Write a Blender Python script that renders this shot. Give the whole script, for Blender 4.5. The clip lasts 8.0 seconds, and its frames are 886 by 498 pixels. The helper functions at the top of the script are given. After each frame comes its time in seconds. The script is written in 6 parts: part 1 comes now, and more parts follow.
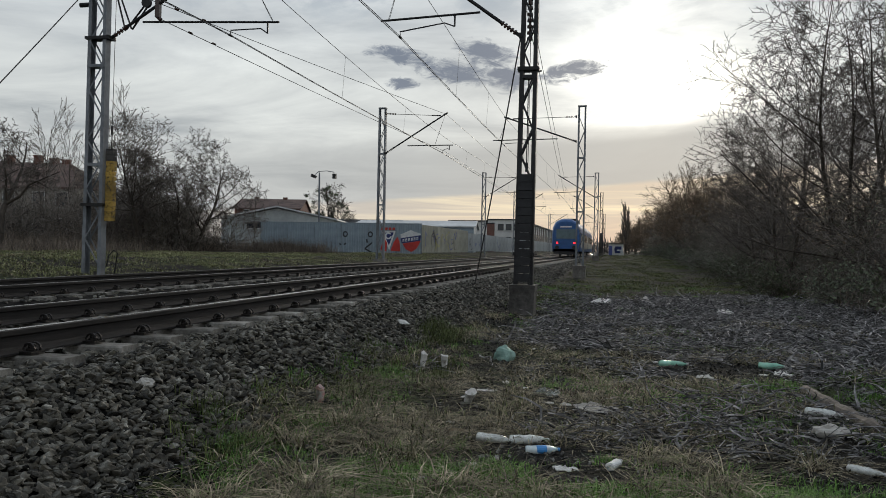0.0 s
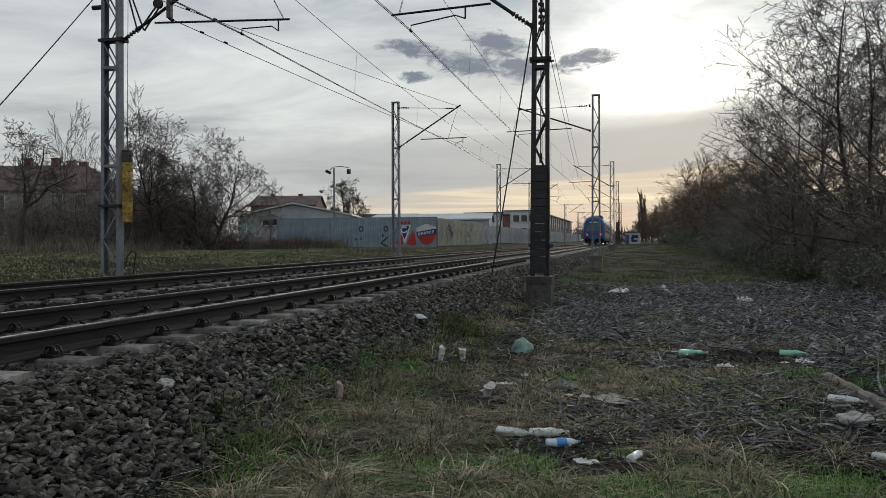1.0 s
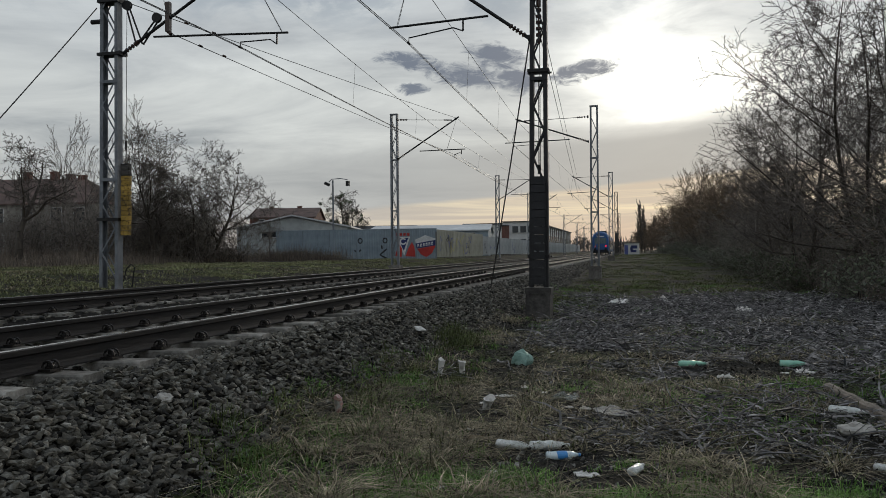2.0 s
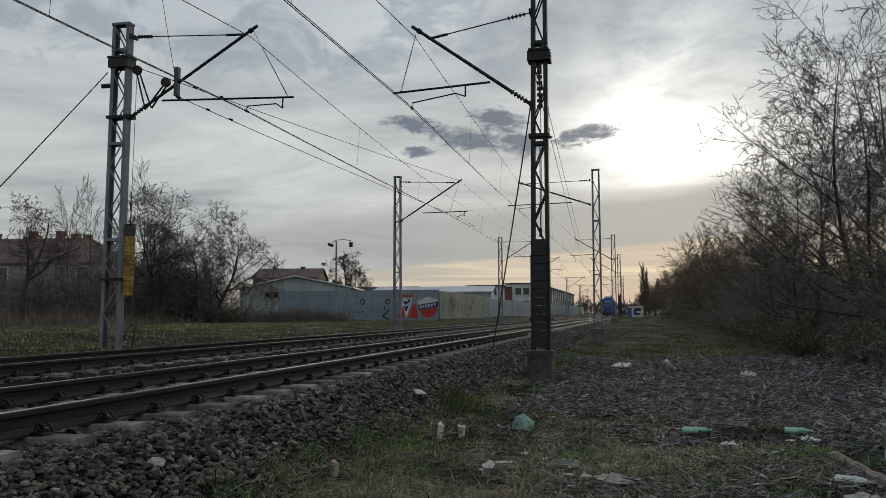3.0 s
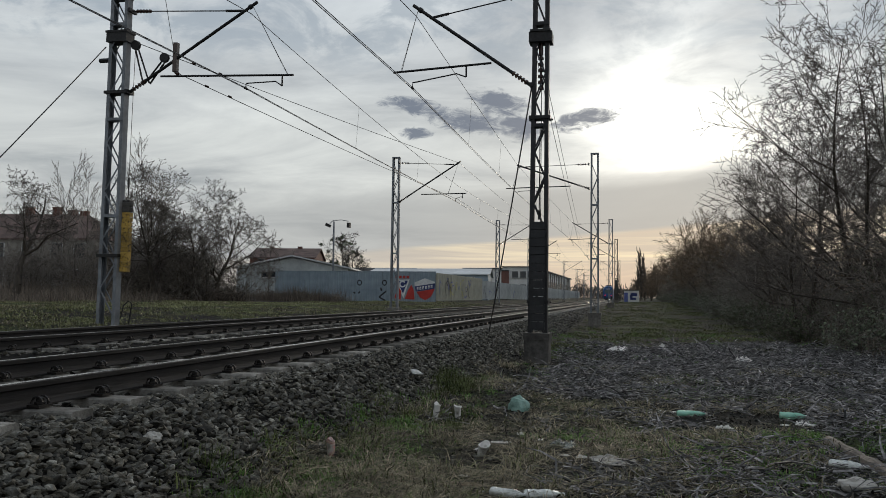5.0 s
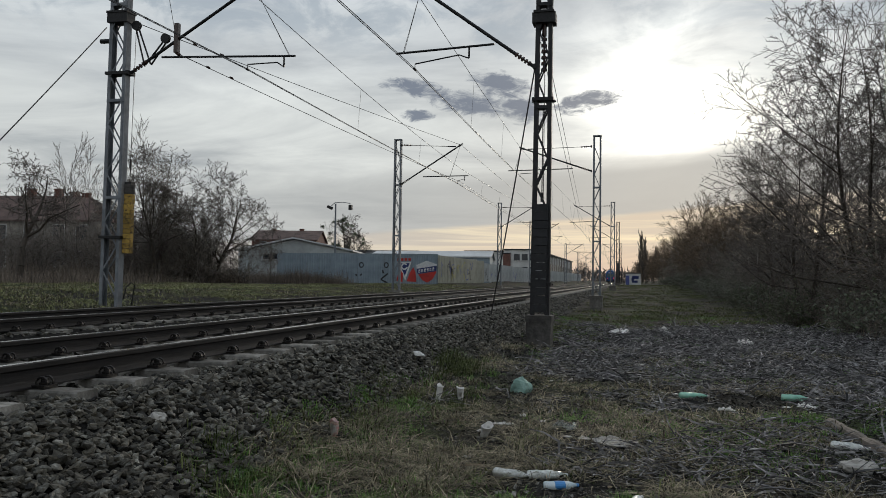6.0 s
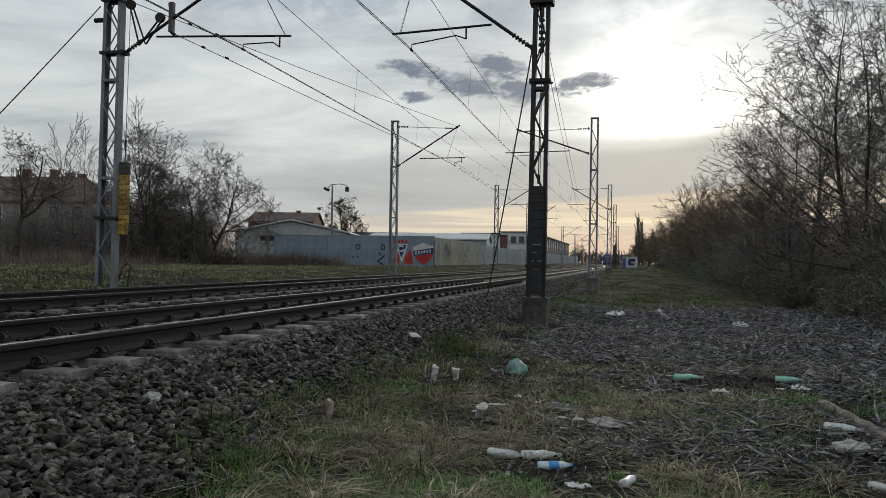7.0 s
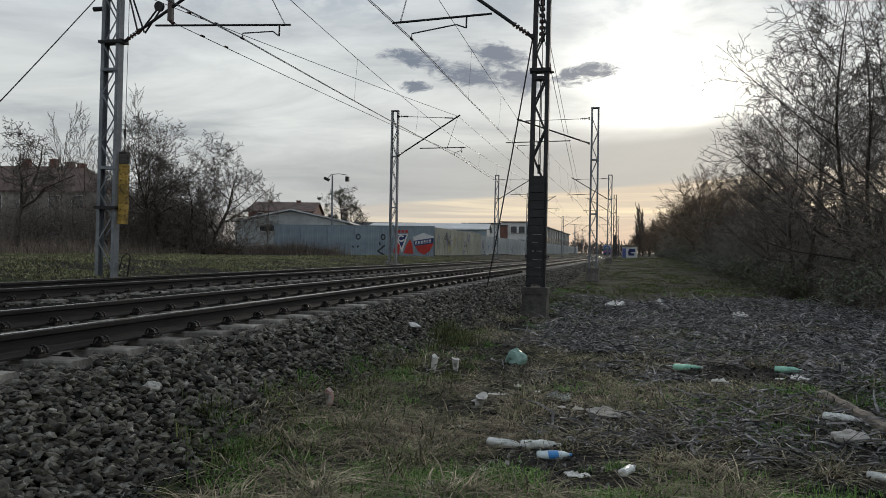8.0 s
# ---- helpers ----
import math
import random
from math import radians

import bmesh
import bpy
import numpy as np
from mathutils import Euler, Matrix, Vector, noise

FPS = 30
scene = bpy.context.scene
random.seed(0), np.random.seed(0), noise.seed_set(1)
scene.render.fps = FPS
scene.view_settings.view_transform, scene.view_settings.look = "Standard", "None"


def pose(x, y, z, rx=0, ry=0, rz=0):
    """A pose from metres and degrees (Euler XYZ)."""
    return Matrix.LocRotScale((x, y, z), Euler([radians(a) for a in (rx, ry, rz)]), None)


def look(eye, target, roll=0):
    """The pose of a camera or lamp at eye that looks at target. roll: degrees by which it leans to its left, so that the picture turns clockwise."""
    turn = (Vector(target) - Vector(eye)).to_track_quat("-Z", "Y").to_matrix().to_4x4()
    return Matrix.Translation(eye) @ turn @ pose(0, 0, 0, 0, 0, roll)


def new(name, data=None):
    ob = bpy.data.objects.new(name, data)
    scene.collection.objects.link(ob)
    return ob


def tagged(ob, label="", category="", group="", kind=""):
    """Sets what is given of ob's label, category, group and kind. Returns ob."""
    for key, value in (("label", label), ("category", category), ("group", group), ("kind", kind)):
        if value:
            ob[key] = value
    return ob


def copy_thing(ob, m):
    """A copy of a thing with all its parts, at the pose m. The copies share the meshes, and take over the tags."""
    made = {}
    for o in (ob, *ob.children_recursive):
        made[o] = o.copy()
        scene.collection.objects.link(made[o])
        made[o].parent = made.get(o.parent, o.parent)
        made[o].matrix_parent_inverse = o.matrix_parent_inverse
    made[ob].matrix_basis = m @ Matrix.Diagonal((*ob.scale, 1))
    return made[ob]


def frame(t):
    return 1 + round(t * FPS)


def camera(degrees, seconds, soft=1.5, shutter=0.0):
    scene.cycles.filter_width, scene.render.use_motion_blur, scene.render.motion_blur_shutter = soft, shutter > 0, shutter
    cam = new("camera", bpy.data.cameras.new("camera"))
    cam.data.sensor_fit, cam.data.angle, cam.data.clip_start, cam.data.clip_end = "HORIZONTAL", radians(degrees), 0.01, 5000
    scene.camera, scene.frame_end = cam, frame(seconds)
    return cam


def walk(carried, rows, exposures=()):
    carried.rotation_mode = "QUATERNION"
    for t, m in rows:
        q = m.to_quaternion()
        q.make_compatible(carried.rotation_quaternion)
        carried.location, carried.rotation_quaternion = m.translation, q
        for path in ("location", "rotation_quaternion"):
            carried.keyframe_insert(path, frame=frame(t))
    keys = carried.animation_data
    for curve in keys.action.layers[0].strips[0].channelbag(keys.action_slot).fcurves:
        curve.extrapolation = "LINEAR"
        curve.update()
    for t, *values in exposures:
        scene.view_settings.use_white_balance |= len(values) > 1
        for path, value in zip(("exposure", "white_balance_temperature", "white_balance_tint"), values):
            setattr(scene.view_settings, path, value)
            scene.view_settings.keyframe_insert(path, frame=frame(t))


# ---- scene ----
# ---------------- camera and its walk ----------------
cam = camera(59.0, 8.0, soft=0.6)
walk(cam, [
    (0, pose(-0.008, -0.081, 1.405, 90.034, -0.725, 12.358)),
    (0.5, pose(-0.005, -0.09, 1.414, 89.657, -0.005, 13.481)),
    (1, pose(-0.006, -0.064, 1.417, 89.505, 0.585, 13.527)),
    (2.3, pose(-0.003, -0.047, 1.435, 91.293, 1.024, 13.596)),
    (2.5, pose(0.018, -0.027, 1.446, 94.336, 0.916, 13.8)),
    (3, pose(0.03, -0.05, 1.439, 94.819, 0.542, 13.684)),
    (3.5, pose(0.016, -0.045, 1.431, 94.696, 0.234, 13.528)),
    (4, pose(0.012, -0.036, 1.418, 94.447, 0.045, 13.544)),
    (4.5, pose(0.012, -0.032, 1.418, 94.059, -0.218, 13.436)),
    (6, pose(-0.011, -0.022, 1.411, 92.244, -0.442, 13.537)),
    (6.5, pose(-0.012, -0.016, 1.402, 91.61, -0.581, 13.485)),
    (7, pose(-0.001, -0.007, 1.401, 90.95, -0.601, 13.306)),
    (7.5, pose(0.003, -0.006, 1.398, 90.565, -0.603, 13.252)),
    (8, pose(0, 0, 1.4, 90.218, -0.65, 13.317)),
], exposures=[(t, e, 6200, 9) for t, e in ((0, 0.07), (1.2, 0.05), (2.5, -0.2), (4.0, -0.14), (4.5, -0.08), (6.0, 0.02), (7.0, 0.05), (8.0, 0.08))])

# ---------------- world, sun ----------------
SUN_DIR = Vector((0.052, 0.979, 0.205)).normalized()
SUN_EL = math.asin(SUN_DIR.z)
SUN_AZ = math.atan2(SUN_DIR.x, SUN_DIR.y)

world = bpy.data.worlds.new("evening_sky")
scene.world = world
world.use_nodes = True
wt = world.node_tree
wt.nodes.clear()


def wn(kind, **inputs):
    n = wt.nodes.new(kind)
    for k, v in inputs.items():
        n.inputs[k].default_value = v
    return n


def wlink(a, b):
    wt.links.new(a, b)


def wmath(op, a, b=None, clamp=False):
    n = wt.nodes.new("ShaderNodeMath")
    n.operation, n.use_clamp = op, clamp
    for i, v in enumerate((a, b)):
        if v is None:
            continue
        if isinstance(v, (int, float)):
            n.inputs[i].default_value = v
        else:
            wlink(v, n.inputs[i])
    return n.outputs[0]


def wmix(fac, a, b, mode="MIX"):
    n = wt.nodes.new("ShaderNodeMix")
    n.data_type, n.blend_type = "RGBA", mode
    for s, v in ((n.inputs[0], fac), (n.inputs[6], a), (n.inputs[7], b)):
        if isinstance(v, (int, float)):
            s.default_value = v
        elif isinstance(v, tuple):
            s.default_value = (*v, 1)
        else:
            wlink(v, s)
    return n.outputs[2]


def wramp(fac, stops):
    n = wt.nodes.new("ShaderNodeValToRGB")
    e = n.color_ramp.elements
    while len(e) < len(stops):
        e.new(0.5)
    for el, (p, c) in zip(e, stops):
        el.position = p
        el.color = (*c, 1) if isinstance(c, tuple) else (c, c, c, 1)
    wlink(fac, n.inputs[0])
    return n.outputs[0]


def build_sky():
    co = wt.nodes.new("ShaderNodeTexCoord").outputs["Generated"]
    sep = wt.nodes.new("ShaderNodeSeparateXYZ")
    wlink(co, sep.inputs[0])
    zc = wmath("MAXIMUM", sep.outputs[2], 0.0)
    deg = 180 / math.pi
    az = wmath("MULTIPLY", wmath("ARCTAN2", sep.outputs[0], sep.outputs[1]), deg)
    el = wmath("MULTIPLY", wmath("ARCSINE", zc), deg)
    # cloud deck: direction carried onto a flat layer overhead
    inv = wmath("DIVIDE", 1.0, wmath("ADD", zc, 0.09))
    sc = wt.nodes.new("ShaderNodeVectorMath")
    sc.operation = "SCALE"
    wlink(co, sc.inputs[0])
    wlink(inv, sc.inputs["Scale"])
    deck = sc.outputs[0]
    flat = wt.nodes.new("ShaderNodeCombineXYZ")
    wlink(az, flat.inputs[0])
    wlink(el, flat.inputs[1])

    def tex(scale, detail, rough, vec, dist=0.0, stretch=(1, 1, 1), shift=(0, 0, 0)):
        m = wt.nodes.new("ShaderNodeMapping")
        m.inputs["Scale"].default_value, m.inputs["Location"].default_value = stretch, shift
        wlink(vec, m.inputs[0])
        n = wn("ShaderNodeTexNoise", Scale=scale, Detail=detail, Roughness=rough, Distortion=dist)
        wlink(m.outputs[0], n.inputs["Vector"])
        return n.outputs[0]

    def smooth(v, a, b):
        n = wt.nodes.new("ShaderNodeMapRange")
        n.interpolation_type = "SMOOTHSTEP"
        wlink(v, n.inputs[0])
        n.inputs[1].default_value, n.inputs[2].default_value = a, b
        return n.outputs[0]

    # clear sky behind the deck
    sky = wt.nodes.new("ShaderNodeTexSky")
    sky.sky_type, sky.sun_disc = "NISHITA", False
    sky.sun_elevation, sky.sun_rotation = SUN_EL, SUN_AZ
    sky.air_density, sky.dust_density = 1.2, 2.0
    clear = wmix(1.0, sky.outputs[0], (0.06, 0.06, 0.06), "MULTIPLY")
    dot = wt.nodes.new("ShaderNodeVectorMath")
    dot.operation = "DOT_PRODUCT"
    wlink(co, dot.inputs[0])
    dot.inputs[1].default_value = SUN_DIR
    d = wmath("MAXIMUM", dot.outputs["Value"], 0.0)
    # grey deck
    grey = wramp(zc, [(0.0, (0.58, 0.575, 0.555)), (0.10, (0.58, 0.585, 0.565)), (0.20, (0.63, 0.64, 0.622)), (0.33, (0.54, 0.565, 0.585)), (0.55, (0.50, 0.54, 0.59)), (1.0, (0.50, 0.54, 0.60))])
    broad = tex(1.15, 7.0, 0.6, deck, 0.5, (0.7, 1.15, 1.0), (3.1, 0.9, 0))
    deckc = wmix(1.0, grey, wramp(broad, [(0.30, (0.66, 0.68, 0.71)), (0.47, (0.95, 0.95, 0.95)), (0.66, (1.20, 1.19, 1.16))]), "MULTIPLY")
    fine = tex(0.10, 6.0, 0.6, flat.outputs[0], 0.8, (0.55, 2.2, 1), (2, 5, 0))
    deckc = wmix(1.0, deckc, wramp(fine, [(0.32, (0.90, 0.905, 0.91)), (0.66, (1.07, 1.07, 1.06))]), "MULTIPLY")
    # torn dark clouds of the upper air
    high = tex(0.30, 7.0, 0.62, flat.outputs[0], 0.5, (0.55, 1.0, 1), (7.3, 2.1, 0))
    hm = wmath("MULTIPLY", smooth(high, 0.43, 0.60), smooth(el, 14.5, 18.5))
    deckc = wmix(wmath("MULTIPLY", hm, 0.62), deckc, (0.29, 0.345, 0.40))
    # veiled sun: the deck thins and whitens round it
    g = wmath("ADD", wmath("MULTIPLY", wmath("POWER", d, 230.0), 1.0), wmath("ADD", wmath("MULTIPLY", wmath("POWER", d, 55.0), 0.09), wmath("MULTIPLY", wmath("POWER", d, 7.0), 0.06)))
    ragged = tex(0.16, 7.0, 0.6, flat.outputs[0], 1.0, (0.5, 1.3, 1), (9.1, 3.3, 0))
    g = wmath("MULTIPLY", g, wmath("MAXIMUM", wmath("ADD", wmath("MULTIPLY", ragged, 3.0), -0.55), 0.15))
    deckc = wmix(1.0, deckc, wmix(1.0, (1.0, 0.94, 0.80), g, "MULTIPLY"), "ADD")
    # clear warm strip over the horizon, under the edge of the deck, with a grey shelf above it
    near = wmath("POWER", d, 5.0)
    el2 = wmath("SUBTRACT", el, wmath("MULTIPLY", az, 0.075))
    wob = wmath("MULTIPLY", wmath("SUBTRACT", fine, 0.5), 1.0)
    el2 = wmath("ADD", el2, wob)
    shelf = wmath("MULTIPLY", wmath("SUBTRACT", 1.0, smooth(el2, 7.6, 10.0)), near)
    deckc = wmix(wmath("MULTIPLY", shelf, 0.95), deckc, (0.42, 0.425, 0.415))
    streak = tex(0.11, 6.0, 0.6, flat.outputs[0], 0.7, (0.42, 8.0, 1), (4.2, 1.0, 0))
    warm = wmix(smooth(streak, 0.42, 0.62), (0.62, 0.53, 0.43), (0.95, 0.80, 0.55))
    warm = wmix(smooth(el, 0.5, 3.2), (0.68, 0.52, 0.40), warm)
    strip = wmath("MULTIPLY", wmath("SUBTRACT", 1.0, smooth(el2, 4.55, 5.0)), wmath("POWER", d, 7.0))
    deckc = wmix(wmath("MINIMUM", wmath("MULTIPLY", strip, 1.05), 1.0), deckc, warm)
    # torn bank of thick dark cloudlets beside the sun
    env = None
    for ca, ce, ra, re_, tilt in CLOUDLETS:
        da = wmath("SUBTRACT", az, ca)
        de = wmath("ADD", wmath("SUBTRACT", el, ce), wmath("MULTIPLY", da, tilt))
        ex, ey = wmath("DIVIDE", da, ra), wmath("DIVIDE", de, re_)
        one = wmath("SUBTRACT", 1.0, wmath("ADD", wmath("MULTIPLY", ex, ex), wmath("MULTIPLY", ey, ey)))
        env = one if env is None else wmath("MAXIMUM", env, one)
    puff = tex(1.05, 10.0, 0.68, flat.outputs[0], 0.9, (0.60, 1.45, 1), PUFF)
    pm = smooth(wmath("ADD", puff, wmath("MULTIPLY", wmath("MAXIMUM", env, -1.5), 0.24)), 0.44, 0.74)
    pm = wmath("MULTIPLY", pm, smooth(env, -1.1, 0.0))
    deckc = wmix(wmath("MULTIPLY", pm, 0.95), deckc, (0.165, 0.195, 0.25))
    allsky = wmix(0.965, clear, deckc)
    bg = wn("ShaderNodeBackground", Strength=1.0)
    wlink(allsky, bg.inputs[0])
    out = wt.nodes.new("ShaderNodeOutputWorld")
    wlink(bg.outputs[0], out.inputs[0])


PUFF = (1.3, 0.6, 0.0)
# bearing, height, half length, half depth (degrees) and slope of each cloudlet
CLOUDLETS = ((-15.6, 13.8, 2.7, 0.65, 0.12), (-11.6, 12.75, 3.3, 0.9, 0.15), (-9.3, 14.0, 2.4, 1.0, 0.2), (-7.7, 12.3, 2.2, 1.0, 0.1),
             (-3.1, 12.75, 2.7, 0.75, -0.12), (-15.5, 11.9, 1.2, 0.5, 0.0))
build_sky()

sun_lamp = bpy.data.lights.new("sun", "SUN")
sun_lamp.energy, sun_lamp.angle, sun_lamp.color = 0.9, radians(11), (1.0, 0.87, 0.70)
sun = new("sun", sun_lamp)
sun.matrix_world = look(SUN_DIR * 100, (0, 0, 0))


# ---------------- materials ----------------
def material(name, stops, scale=8.0, rough=0.8, metal=0.0, bump=0.3, bump_scale=None, detail=6.0, grime=0.25, vary=0.0,
             island=False, stretch=(1, 1, 1), trans=0.0, spec=0.5):
    """A surface with fine grain (stops along a noise), broad stains (grime), relief, and a change from piece to piece (vary)."""
    m = bpy.data.materials.new(name)
    m.use_nodes = True
    t = m.node_tree
    b = t.nodes["Principled BSDF"]
    co = t.nodes.new("ShaderNodeTexCoord")
    mp = t.nodes.new("ShaderNodeMapping")
    mp.inputs["Scale"].default_value = stretch
    t.links.new(co.outputs["Object"], mp.inputs[0])
    n1 = t.nodes.new("ShaderNodeTexNoise")
    n1.inputs["Scale"].default_value, n1.inputs["Detail"].default_value, n1.inputs["Roughness"].default_value = scale, detail, 0.65
    t.links.new(mp.outputs[0], n1.inputs["Vector"])
    r = t.nodes.new("ShaderNodeValToRGB")
    e = r.color_ramp.elements
    while len(e) < len(stops):
        e.new(0.5)
    for el, (p, c) in zip(e, stops):
        el.position, el.color = p, (*c, 1)
    t.links.new(n1.outputs[0], r.inputs[0])
    col = r.outputs[0]
    if grime:
        n2 = t.nodes.new("ShaderNodeTexNoise")
        n2.inputs["Scale"].default_value, n2.inputs["Detail"].default_value = scale * 0.13, 4.0
        t.links.new(co.outputs["Object"], n2.inputs["Vector"])
        r2 = t.nodes.new("ShaderNodeValToRGB")
        r2.color_ramp.elements[0].position, r2.color_ramp.elements[1].position = 0.35, 0.68
        lo = 1.0 - grime
        r2.color_ramp.elements[0].color, r2.color_ramp.elements[1].color = (lo, lo * 0.98, lo * 0.95, 1), (1.08, 1.06, 1.03, 1)
        t.links.new(n2.outputs[0], r2.inputs[0])
        mx = t.nodes.new("ShaderNodeMix")
        mx.data_type, mx.blend_type = "RGBA", "MULTIPLY"
        mx.inputs[0].default_value = 1.0
        t.links.new(col, mx.inputs[6])
        t.links.new(r2.outputs[0], mx.inputs[7])
        col = mx.outputs[2]
    if vary:
        src = t.nodes.new("ShaderNodeNewGeometry").outputs["Random Per Island"] if island else t.nodes.new("ShaderNodeObjectInfo").outputs["Random"]
        hv = t.nodes.new("ShaderNodeHueSaturation")
        mr = t.nodes.new("ShaderNodeMapRange")
        mr.inputs["To Min"].default_value, mr.inputs["To Max"].default_value = 1 - vary, 1 + vary
        t.links.new(src, mr.inputs[0])
        t.links.new(mr.outputs[0], hv.inputs["Value"])
        t.links.new(col, hv.inputs["Color"])
        col = hv.outputs[0]
    t.links.new(col, b.inputs["Base Color"])
    b.inputs["Roughness"].default_value, b.inputs["Metallic"].default_value = rough, metal
    b.inputs["Specular IOR Level"].default_value = spec
    if trans:
        b.inputs["Transmission Weight"].default_value = trans
        b.inputs["IOR"].default_value = 1.25
    if bump:
        n3 = t.nodes.new("ShaderNodeTexNoise")
        n3.inputs["Scale"].default_value, n3.inputs["Detail"].default_value = bump_scale or scale * 2.5, 5.0
        t.links.new(mp.outputs[0], n3.inputs["Vector"])
        bp = t.nodes.new("ShaderNodeBump")
        bp.inputs["Strength"].default_value, bp.inputs["Distance"].default_value = bump, 0.02
        t.links.new(n3.outputs[0], bp.inputs["Height"])
        t.links.new(bp.outputs[0], b.inputs["Normal"])
    return m


def plain(name, c, rough=0.7, metal=0.0, **kw):
    d = tuple(v * 0.78 for v in c)
    u = tuple(min(1, v * 1.15) for v in c)
    return material(name, [(0.3, d), (0.7, u)], rough=rough, metal=metal, **kw)


def glowing(name, c, strength):
    m = bpy.data.materials.new(name)
    m.use_nodes = True
    b = m.node_tree.nodes["Principled BSDF"]
    b.inputs["Base Color"].default_value = (*c, 1)
    b.inputs["Emission Color"].default_value = (*c, 1)
    b.inputs["Emission Strength"].default_value = strength
    return m


def ground_material():
    """Bare earth, dead grass and low green growth in patches, with a dark litter of chipped wood where brush was cleared."""
    m = bpy.data.materials.new("rough_ground")
    m.use_nodes = True
    t = m.node_tree
    b = t.nodes["Principled BSDF"]
    co = t.nodes.new("ShaderNodeTexCoord").outputs["Object"]

    def nz(scale, detail=6.0, shift=0.0):
        mp = t.nodes.new("ShaderNodeMapping")
        mp.inputs["Location"].default_value = (shift, shift * 0.7, 0)
        t.links.new(co, mp.inputs[0])
        n = t.nodes.new("ShaderNodeTexNoise")
        n.inputs["Scale"].default_value, n.inputs["Detail"].default_value, n.inputs["Roughness"].default_value = scale, detail, 0.68
        t.links.new(mp.outputs[0], n.inputs["Vector"])
        return n.outputs[0]

    def ramp(f, stops):
        r = t.nodes.new("ShaderNodeValToRGB")
        e = r.color_ramp.elements
        while len(e) < len(stops):
            e.new(0.5)
        for el, (p, c) in zip(e, stops):
            el.position, el.color = p, (*c, 1) if isinstance(c, tuple) else (c, c, c, 1)
        t.links.new(f, r.inputs[0])
        return r.outputs[0]

    def mix(f, a, c):
        x = t.nodes.new("ShaderNodeMix")
        x.data_type = "RGBA"
        for s, v in ((x.inputs[0], f), (x.inputs[6], a), (x.inputs[7], c)):
            t.links.new(v, s)
        return x.outputs[2]

    # Dark earth; its near-black low tones also put shade into the gaps.
    earth = ramp(nz(14.0, 9.0), [(0.3, (0.0055, 0.0053, 0.005)), (0.52, (0.020, 0.0185, 0.0165)), (0.75, (0.10, 0.093, 0.083))])
    straw = ramp(nz(22.0, 8.0, 5.0), [(0.3, (0.012, 0.0105, 0.008)), (0.55, (0.042, 0.037, 0.027)), (0.8, (0.17, 0.145, 0.10))])
    green = ramp(nz(30.0, 7.0, 9.0), [(0.3, (0.014, 0.020, 0.008)), (0.7, (0.075, 0.10, 0.034))])
    c = mix(ramp(nz(0.9, 6.0, 2.0), [(0.44, 0.0), (0.58, 1.0)]), earth, straw)
    c = mix(ramp(nz(0.35, 7.0, 7.0), [(0.50, 0.0), (0.62, 0.85)]), c, green)
    t.links.new(c, b.inputs["Base Color"])
    b.inputs["Roughness"].default_value = 1.0
    b.inputs["Specular IOR Level"].default_value = 0.08
    bp = t.nodes.new("ShaderNodeBump")
    bp.inputs["Strength"].default_value, bp.inputs["Distance"].default_value = 0.8, 0.05
    t.links.new(nz(18.0, 8.0), bp.inputs["Height"])
    t.links.new(bp.outputs[0], b.inputs["Normal"])
    return m


M = {}
M["ground"] = ground_material()
# Bed colour holds the deep shade of the gaps between stones.
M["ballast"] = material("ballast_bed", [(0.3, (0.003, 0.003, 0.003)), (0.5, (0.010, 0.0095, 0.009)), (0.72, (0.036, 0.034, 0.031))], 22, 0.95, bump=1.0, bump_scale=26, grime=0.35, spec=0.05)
M["stone"] = material("crushed_stone", [(0.3, (0.021, 0.020, 0.017)), (0.48, (0.086, 0.078, 0.062)), (0.58, (0.122, 0.12, 0.107)), (0.72, (0.34, 0.32, 0.275))], 14, 0.75, bump=0.5, vary=0.85, island=True, grime=0.25, spec=0.25)
M["stone_one"] = material("crushed_stone_single", [(0.3, (0.021, 0.020, 0.017)), (0.48, (0.086, 0.078, 0.062)), (0.58, (0.122, 0.12, 0.107)), (0.72, (0.34, 0.32, 0.275))], 14, 0.75, bump=0.5, vary=0.85, grime=0.25, spec=0.25)
M["pale_stone"] = plain("pale_stone", (0.48, 0.46, 0.43), 0.9, scale=20)
M["rail_side"] = material("rusty_rail", [(0.3, (0.010, 0.009, 0.009)), (0.6, (0.024, 0.020, 0.019)), (0.8, (0.045, 0.033, 0.028))], 12, 0.72, 0.25, 0.3, stretch=(1, 0.15, 1))
M["rail_top"] = material("worn_rail_head", [(0.3, (0.50, 0.49, 0.48)), (0.7, (0.70, 0.69, 0.67))], 10, 0.22, 1.0, 0.03, stretch=(6, 0.08, 1), grime=0)
M["sleeper"] = material("concrete_sleeper", [(0.3, (0.16, 0.152, 0.136)), (0.7, (0.39, 0.37, 0.34))], 18, 0.92, bump=0.4, vary=0.4, grime=0.4, spec=0.15)
M["clip"] = material("oily_iron", [(0.3, (0.010, 0.009, 0.009)), (0.7, (0.032, 0.027, 0.024))], 30, 0.5, 0.5)
M["mast"] = material("weathered_grey_paint", [(0.3, (0.15, 0.165, 0.19)), (0.62, (0.24, 0.26, 0.29)), (0.8, (0.24, 0.21, 0.18))], 6, 0.6, 0.1, 0.15, grime=0.4)
M["mast_dark"] = material("dark_grimy_paint", [(0.3, (0.012, 0.012, 0.014)), (0.65, (0.03, 0.03, 0.034)), (0.85, (0.055, 0.043, 0.035))], 8, 0.6, 0.2, 0.2, grime=0.35)
